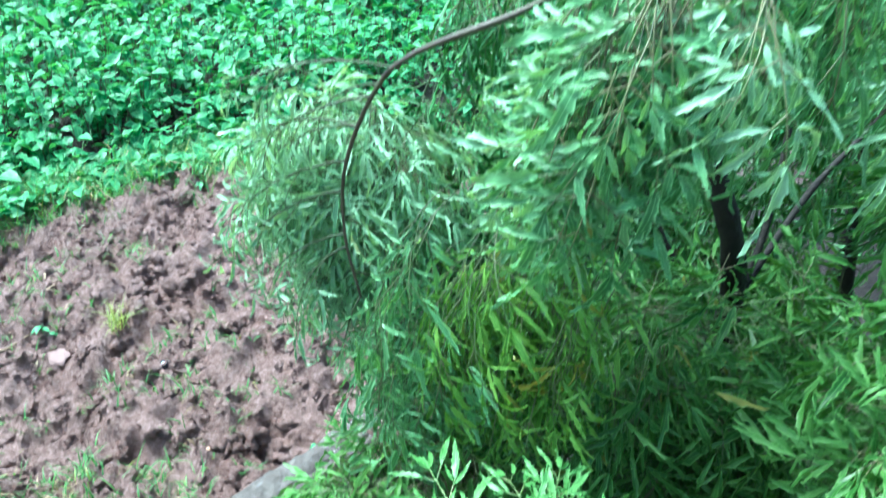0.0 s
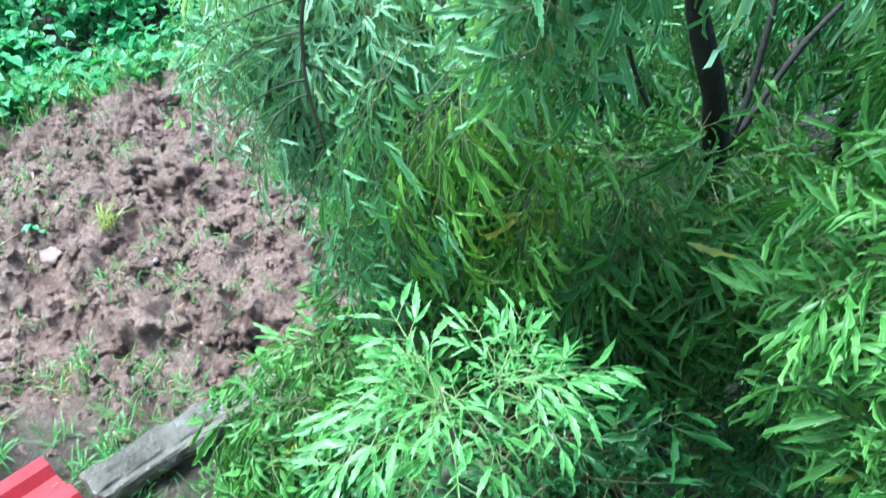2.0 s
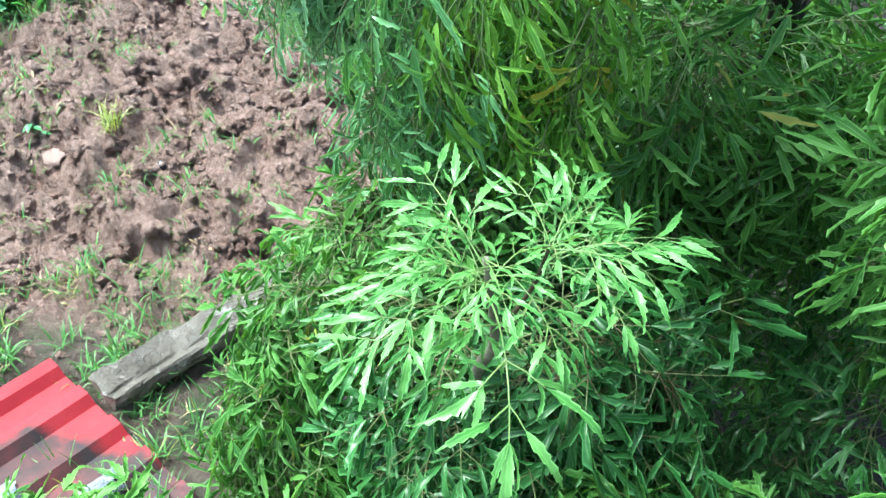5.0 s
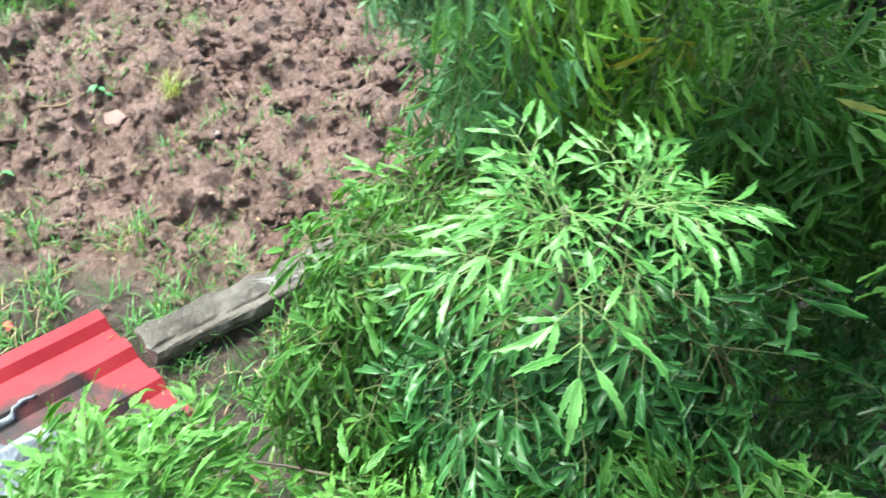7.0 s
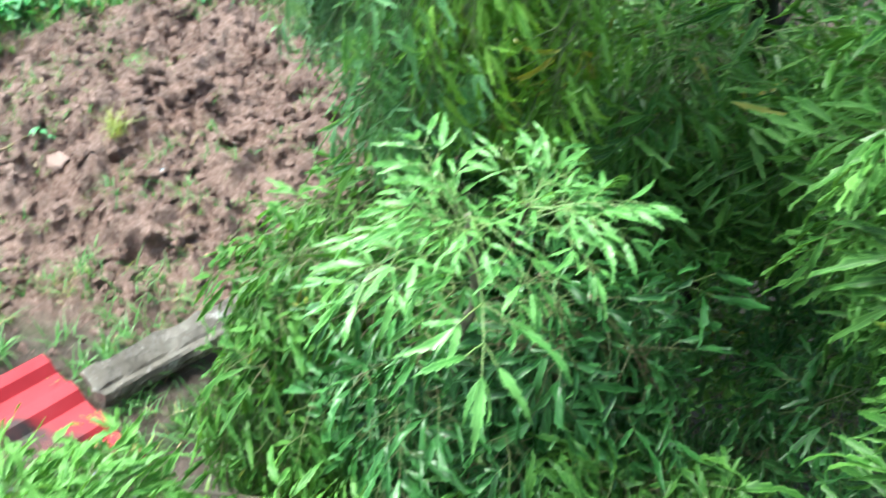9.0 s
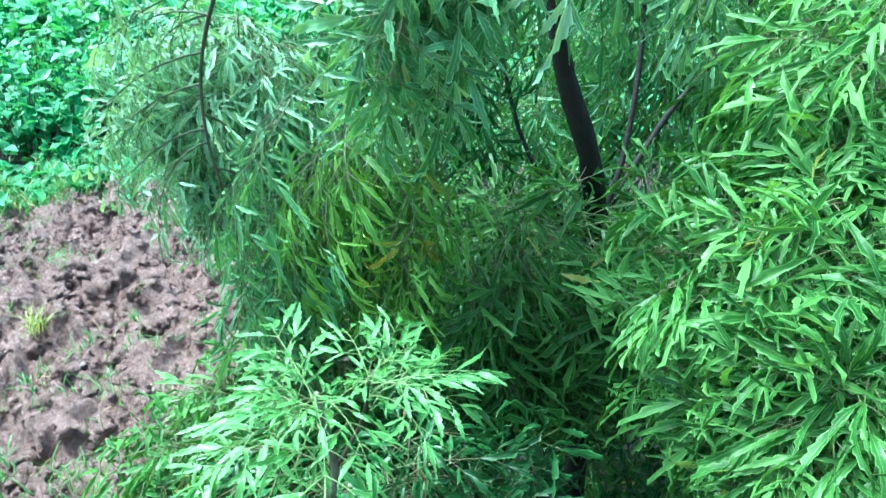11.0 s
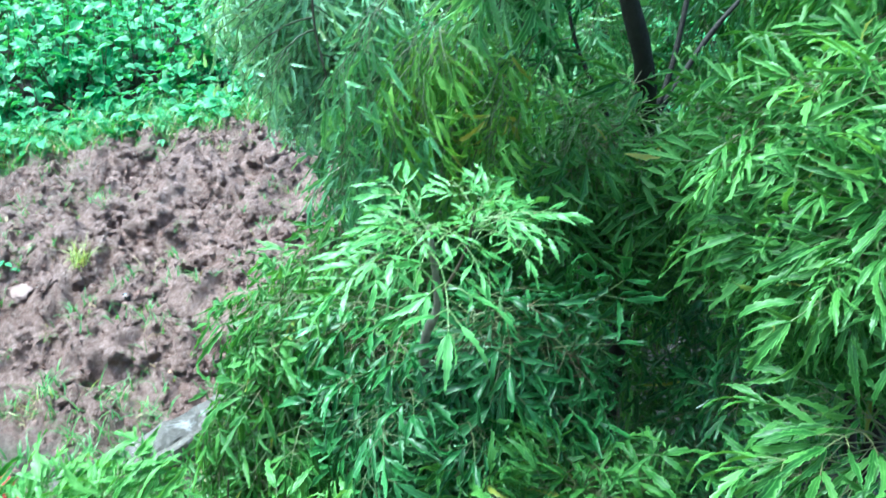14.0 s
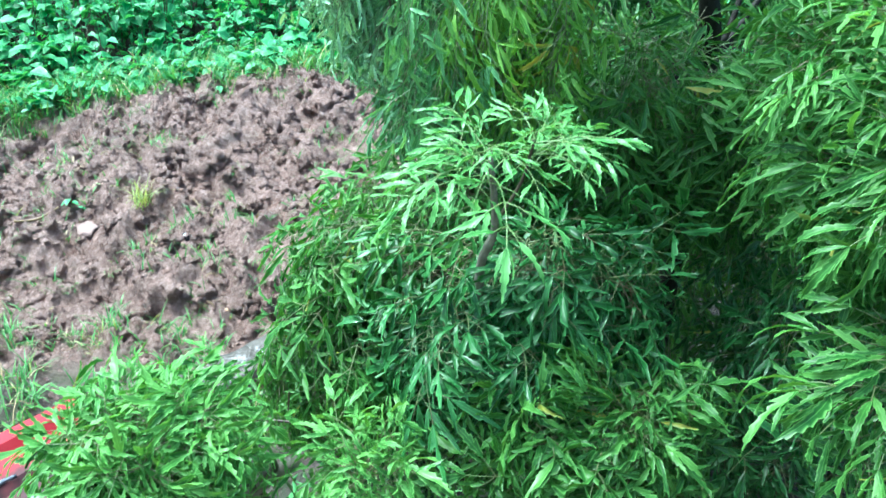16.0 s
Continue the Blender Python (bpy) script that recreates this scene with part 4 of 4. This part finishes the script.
# ---- shrubs ----
def rear_shrub():
    s = Shrub((0.43, 0.97, 0.0), "tall weeping aralia shrub with dark stem and pale drooping leaves", 21, 300)
    r = s.rng
    s.stem([(0.43, 0.97, -0.02), (0.42, 0.95, 0.6), (0.41, 0.93, 1.15), (0.385, 0.90, 1.32), (0.33, 0.90, 1.48), (0.29, 0.88, 1.75)], 0.022, 0.013, "trunk", label="dark wet slender trunk")
    s.stem([(0.41, 0.93, 1.20), (0.45, 0.96, 1.32), (0.47, 1.0, 1.5), (0.44, 1.0, 1.72)], 0.0055, 0.0035)
    s.stem([(0.42, 0.94, 1.22), (0.52, 1.0, 1.36), (0.60, 1.02, 1.46), (0.66, 1.0, 1.62)], 0.0055, 0.003)
    s.stem([(0.44, 0.95, 1.05), (0.36, 0.98, 1.22), (0.30, 1.02, 1.34), (0.26, 1.05, 1.5)], 0.005, 0.003)
    # the arching bough and its side twigs
    arch = s.stem([(0.31, 0.89, 1.62), (0.20, 0.78, 1.71), (0.078, 0.70, 1.664), (-0.027, 0.72, 1.619), (-0.069, 0.74, 1.575), (-0.106, 0.77, 1.484), (-0.110, 0.77, 1.402), (-0.095, 0.76, 1.33)],
                  0.0042, 0.0014, "bough", TWIG, n=34, label="thin brown bough arching over")
    for f, d in ((0.50, (-0.13, 0.02, -0.01)), (0.60, (-0.13, 0.03, -0.06)), (0.70, (-0.12, 0.03, -0.06)), (0.78, (-0.11, 0.02, -0.06)), (0.86, (-0.09, 0.0, -0.05)),
                 (0.55, (-0.08, 0.10, -0.06)), (0.66, (-0.09, 0.09, -0.05)), (0.9, (-0.05, -0.02, -0.04)), (0.96, (0.05, 0.03, -0.05)), (0.82, (0.05, 0.06, -0.07)), (0.64, (-0.10, 0.06, -0.02)), (1.0, (-0.02, -0.01, -0.05))):
        a = arch[int(f * 33)]
        s.tress(a, a + np.array(d), 4, "weeping", LEAF_PALE_LIT, (-0.4, -0.8, 0.3), near=-1.0, rise=0.02, down=0.35, scale=0.78 if f < 0.8 else 0.66, thick=0.0016)
    # pale lobe that hangs over the soil, light on it put into the leaf colour
    s.dome((-0.105, 0.93, 1.43), (0.13, 0.08, 0.10), 66, 4, "weeping", LEAF_PALE_LIT, (-0.6, -0.6, 0.2), near=-0.6, hang=0.75, out=0.6, scale=0.80)
    s.dome((-0.08, 0.97, 1.33), (0.12, 0.08, 0.11), 38, 4, "weeping", LEAF_PALE_LIT, (-0.5, -0.7, 0.0), near=-0.1, hang=0.9, out=0.4, scale=0.9)
    # hollow behind the tresses, its shade put into dark leaves; then the tresses themselves
    s.dome((0.14, 1.02, 1.48), (0.20, 0.08, 0.24), 30, 4, "weeping", LEAF_DARK_SHADE, (-0.2, -0.9, 0.1), near=0.6, hang=0.9, out=0.4, scale=1.0)
    for x in np.arange(0.07, 0.23, 0.013):
        top = np.array([x + 0.06 + r.normal(0, 0.02), 0.68 + r.normal(0, 0.03), 1.72 + r.normal(0, 0.03)])
        end = np.array([x + r.normal(0, 0.012), 0.595 + r.normal(0, 0.025), 1.585 + max(0.0, x - 0.12) * 1.1 + r.normal(0, 0.035)])
        s.tress(top, end, 6, "open", LEAF_PALE_LIT if r.random() < 0.7 - 2.0 * x else LEAF_GREEN, (-0.15, -0.95, 0.25), near=-1.5, rise=0.06, down=0.8, scale=0.95)
    for x in np.arange(0.075, 0.20, 0.015):
        end = np.array([x + r.normal(0, 0.015), 0.70 + r.normal(0, 0.035), 1.53 + max(0.0, x - 0.13) * 1.4 + r.normal(0, 0.04)])
        s.tress(end + np.array([0.06, 0.08, 0.16]), end, 6, "weeping", LEAF_PALE_LIT if r.random() < 0.5 else LEAF_GREEN, (-0.15, -0.95, 0.25), near=-0.5, rise=0.05, down=0.9, scale=1.05)
    for x in np.repeat(np.arange(0.22, 0.50, 0.03), 2):
        end = np.array([x + r.normal(0, 0.02), 0.70 + r.normal(0, 0.04), 1.66 + r.normal(0, 0.04)])
        s.tress(end + np.array([0.05, 0.10, 0.16]), end, 5, "weeping", LEAF_PALE_LIT if r.random() < 0.4 else LEAF_GREEN, (-0.15, -0.95, 0.25), near=-0.2, rise=0.05, down=0.5, scale=0.92)
    s.dome((0.26, 0.84, 1.78), (0.26, 0.10, 0.06), 16, 4, "weeping", LEAF_GREEN, (-0.2, -0.8, 0.2), near=0.2, hang=0.9, out=0.5)
    # olive and yellowing sprays in the middle
    for k in range(26):
        end = np.array([r.uniform(-0.08, 0.15), 0.70 + r.normal(0, 0.02), r.uniform(1.24, 1.36)])
        s.tress(end + np.array([0.09, 0.10, 0.10]), end, 5, "weeping", LEAF_OLIVE if end[0] > 0.0 else LEAF_GREEN, (-0.4, -0.8, 0.4), near=-0.6, down=0.45, scale=0.88)
    s.leaf((0.130, 0.655, 1.362), (-0.02, -0.06, -1.0), "weeping", LEAF_TURNING, 1.05, (-0.2, -1.0, 0.2), near=-3)
    s.leaf((0.125, 0.660, 1.362), (-0.35, -0.10, -1.0), "weeping", LEAF_OLIVE, 1.0, (-0.2, -1.0, 0.2), near=-3)
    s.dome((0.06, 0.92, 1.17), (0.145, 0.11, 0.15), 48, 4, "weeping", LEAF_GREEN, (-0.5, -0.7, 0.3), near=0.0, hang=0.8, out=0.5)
    # lower part round the trunk's foot, shade put into darker leaf colours
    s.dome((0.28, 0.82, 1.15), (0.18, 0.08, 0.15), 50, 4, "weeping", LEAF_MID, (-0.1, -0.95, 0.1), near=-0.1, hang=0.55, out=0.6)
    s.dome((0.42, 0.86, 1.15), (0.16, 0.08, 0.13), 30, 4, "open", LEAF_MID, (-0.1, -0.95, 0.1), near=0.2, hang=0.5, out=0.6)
    s.dome((0.36, 0.92, 0.75), (0.30, 0.14, 0.34), 30, 4, "open", LEAF_DARK_SHADE, (-0.1, -0.9, 0.4), near=0.9, hang=0.5, out=0.6, scale=1.25)
    s.dome((0.45, 1.24, 1.40), (0.40, 0.12, 0.42), 60, 4, "weeping", LEAF_GREEN, (-0.1, -0.9, 0.2), near=0.6, hang=0.7, out=0.5, shell=0.3, scale=1.1)
    s.finish()


def front_shrub():
    s = Shrub((0.05, 0.62, 0.0), "rounded dark green aralia shrub with a bright young top shoot", 22, 300)
    s.stem([(0.05, 0.62, -0.02), (0.03, 0.60, 0.4), (0.05, 0.56, 0.8), (0.034, 0.51, 1.05), (0.048, 0.49, 1.13), (0.036, 0.475, 1.235)], 0.012, 0.0030, "stem", GREY_BARK, label="slim brown upright stem")
    s.stem([(0.046, 0.492, 1.13), (0.075, 0.49, 1.19), (0.085, 0.48, 1.245)], 0.0024, 0.0016, "branch", TWIG)
    s.stem([(0.04, 0.61, 0.3), (-0.04, 0.66, 0.6), (-0.10, 0.68, 0.84), (-0.13, 0.66, 0.94)], 0.010, 0.003)
    s.stem([(0.04, 0.61, 0.45), (0.14, 0.60, 0.7), (0.22, 0.56, 0.9)], 0.009, 0.004)
    s.stem([(0.04, 0.60, 0.6), (-0.03, 0.56, 0.8), (-0.10, 0.55, 0.98)], 0.007, 0.003)
    # bright top shoot: azimuth, rise, size, and from which of the two tips
    tips = (np.array([0.036, 0.472, 1.232]), np.array([0.085, 0.48, 1.245]))
    for az, el, sc, k in ((-100, 8, 1.12, 0), (-138, 2, 0.92, 0), (-165, 10, 0.86, 0), (170, 20, 0.78, 0), (150, 14, 0.92, 0), (126, 20, 0.86, 0), (105, 26, 0.72, 0), (75, 22, 0.74, 0), (-68, -6, 0.80, 0), (-122, -24, 0.74, 0),
                          (-58, 18, 0.70, 1), (-30, 12, 0.76, 1), (-8, 22, 0.72, 1), (12, 14, 0.84, 1), (34, 24, 0.74, 1), (64, 26, 0.66, 1), (-96, 46, 0.56, 1), (172, 42, 0.58, 0), (16, 46, 0.54, 1), (110, 48, 0.5, 1), (-150, 44, 0.5, 0),
                          (140, 34, 0.66, 0), (96, 36, 0.62, 1), (40, 38, 0.60, 1), (-40, 34, 0.58, 1), (-85, 28, 0.60, 0), (178, 28, 0.66, 0), (60, 14, 0.70, 1), (-112, 30, 0.55, 0)):
        a, e = radians(az + s.rng.normal(0, 13)), radians(el + s.rng.normal(0, 7))
        way = (math.cos(a) * math.cos(e), math.sin(a) * math.cos(e), math.sin(e))
        s.leaf(tips[k] - UP * s.rng.uniform(-0.005, 0.04), way, "young", LEAF_YOUNG, sc, UP, 0.3, near=-3)
    # core in dark leaf colour that stands in for shade, then the clothed sides
    s.dome((0.05, 0.74, 0.84), (0.20, 0.11, 0.17), 40, 4, "open", LEAF_DARK_SHADE, (-0.2, -0.7, 0.5), near=0.7, hang=0.6, out=0.5, scale=1.1)
    s.dome((-0.082, 0.69, 0.925), (0.150, 0.13, 0.160), 130, 4, "open", LEAF_MID, (-0.6, -0.5, 0.5), near=-0.5, hang=0.85, out=0.60, scale=0.90)
    s.dome((-0.15, 0.62, 0.87), (0.12, 0.10, 0.09), 56, 4, "weeping", LEAF_MID, (-0.7, -0.6, 0.1), near=-0.3, hang=0.95, out=0.45, scale=0.92)
    # upper shoulder: its light comes from the brighter leaf copy
    s.dome((-0.035, 0.75, 1.045), (0.125, 0.08, 0.065), 52, 4, "open", LEAF_LOW_LIT, (-0.3, -0.5, 0.7), near=-0.3, hang=0.75, out=0.5, scale=0.82)
    s.dome((0.10, 0.575, 1.00), (0.14, 0.07, 0.09), 60, 4, "open", LEAF_DARK_SHADE, (0.1, -0.7, 0.6), near=-0.4, hang=0.7, out=0.6)
    s.dome((0.05, 0.53, 0.96), (0.11, 0.07, 0.07), 28, 4, "open", LEAF_DARK_SHADE, (0.0, -0.8, 0.4), near=-0.3, hang=0.7, out=0.5)
    s.dome((0.185, 0.435, 0.860), (0.10, 0.05, 0.055), 38, 4, "open", LEAF_MID, (0.0, -0.5, 0.8), near=-0.5, hang=0.2, out=0.6, scale=0.92)
    s.dome((0.05, 0.62, 0.42), (0.26, 0.18, 0.20), 24, 4, "open", LEAF_DARK_SHADE, (-0.1, -0.8, 0.4), near=0.9, hang=0.5, scale=1.3)
    s.finish()


def right_shrub():
    s = Shrub((0.72, 0.58, 0.0), "bushy light green aralia shrub with long toothed leaves", 23, 300)
    s.stem([(0.72, 0.58, -0.02), (0.70, 0.57, 0.6), (0.66, 0.55, 1.1), (0.60, 0.54, 1.4)], 0.02, 0.008, "trunk")
    s.stem([(0.70, 0.57, 0.7), (0.58, 0.50, 1.0), (0.50, 0.42, 1.2)], 0.010, 0.004)
    s.stem([(0.70, 0.57, 0.5), (0.60, 0.42, 0.85), (0.52, 0.30, 1.05)], 0.010, 0.004)
    side = (-0.8, -0.55, 0.15)
    s.dome((0.55, 0.51, 1.27), (0.16, 0.15, 0.18), 58, 4, "long", LEAF_MID, side, near=-0.4, hang=0.3, out=0.8, scale=0.78)
    # same dome again in the lit leaf copy, to brighten this side
    s.dome((0.55, 0.51, 1.27), (0.16, 0.15, 0.18), 58, 4, "long", LEAF_LOW_LIT, side, near=-0.4, hang=0.3, out=0.8, scale=0.78)
    s.dome((0.53, 0.40, 1.26), (0.11, 0.08, 0.09), 46, 4, "long", LEAF_MID, side, near=-0.8, hang=0.2, out=0.9, scale=0.82)
    s.dome((0.66, 0.60, 1.50), (0.18, 0.12, 0.14), 54, 4, "long", LEAF_LOW_LIT, side, near=0.0, hang=0.45, out=0.8, scale=0.85)
    s.dome((0.54, 0.32, 1.04), (0.08, 0.06, 0.08), 11, 4, "long", LEAF_MID, side, near=-1.0, hang=0.25, out=1.0, scale=1.08)
    s.dome((0.66, 0.64, 0.75), (0.22, 0.16, 0.35), 34, 4, "open", LEAF_DARK_SHADE, side, near=0.9, hang=0.5, scale=1.2)
    s.finish()


def low_shrub():
    s = Shrub((-0.20, 0.46, 0.0), "low leafy aralia branches with pruned grey stubs", 24)
    s.stem([(-0.20, 0.46, -0.02), (-0.24, 0.44, 0.40), (-0.275, 0.415, 0.70), (-0.24, 0.405, 0.79), (-0.188, 0.40, 0.838)], 0.013, 0.0105, "stem", GREY_BARK, label="thick grey pruned stem")
    s.stem([(-0.22, 0.402, 0.808), (-0.215, 0.392, 0.845), (-0.245, 0.382, 0.868), (-0.30, 0.375, 0.874), (-0.36, 0.37, 0.866)], 0.0052, 0.0042, "branch", GREEN_TWIG, label="bowed green side branch")
    s.stem([(-0.20, 0.46, 0.4), (-0.22, 0.42, 0.70), (-0.26, 0.39, 0.815), (-0.36, 0.36, 0.838)], 0.006, 0.004, "branch", GREEN_TWIG)
    s.stem([(-0.20, 0.50, 0.1), (-0.15, 0.49, 0.60), (-0.155, 0.48, 0.80), (-0.20, 0.48, 0.83), (-0.265, 0.48, 0.836)], 0.0035, 0.0016, "branch", TWIG, label="thin dark dead twig")
    s.stem([(-0.205, 0.48, 0.831), (-0.212, 0.48, 0.85), (-0.209, 0.48, 0.885)], 0.0018, 0.0010, "branch", TWIG)
    s.dome((-0.338, 0.372, 0.905), (0.080, 0.05, 0.026), 36, 4, "open", LEAF_LOW_LIT, (-0.2, -0.5, 0.8), near=-0.5, hang=0.32, out=0.55, scale=0.80)
    s.dome((-0.095, 0.39, 0.82), (0.035, 0.03, 0.04), 12, 4, "open", LEAF_LOW_LIT, (0.0, -0.4, 0.8), near=-0.4, hang=0.1, out=0.7, scale=0.75)
    s.dome((-0.41, 0.40, 0.84), (0.06, 0.05, 0.05), 10, 4, "open", LEAF_MID, (-0.3, -0.6, 0.4), near=0.3, hang=0.5, scale=0.85)
    s.finish()


def far_shrub(base, tall, wide, seed, shoots=46, leaf=None):
    s = Shrub(base, "dense green aralia shrub at the back of the hedge", seed, 40)
    b = np.array(base)
    s.stem([b, b + [0.02, 0, tall * 0.4], b + [-0.03, 0.02, tall * 0.8]], 0.024, 0.010, "trunk")
    s.dome(b + [0, 0, tall * 0.62], (wide, wide * 0.7, tall * 0.46), shoots, 4, "weeping", leaf or LEAF_DARK_SHADE, (-0.2, -0.9, 0.3), hang=0.7, scale=1.5)
    s.finish()


rear_shrub()
front_shrub()
right_shrub()
low_shrub()
# first one is unseen, added beyond the right shrub to shut out sky light
far_shrub((1.05, 0.75, 0.0), 1.7, 0.34, 34, 32)
far_shrub((0.80, 1.28, 0.0), 1.55, 0.40, 35, 110, LEAF_MID)
far_shrub((0.55, 1.75, 0.0), 2.0, 0.55, 31, 90, LEAF_GREEN)
far_shrub((0.95, 1.62, 0.0), 1.9, 0.48, 36, 60, LEAF_OLIVE)
far_shrub((1.20, 1.35, 0.0), 2.25, 0.55, 32, 40, LEAF_OLIVE)
far_shrub((0.36, 1.52, 0.0), 1.3, 0.30, 33)
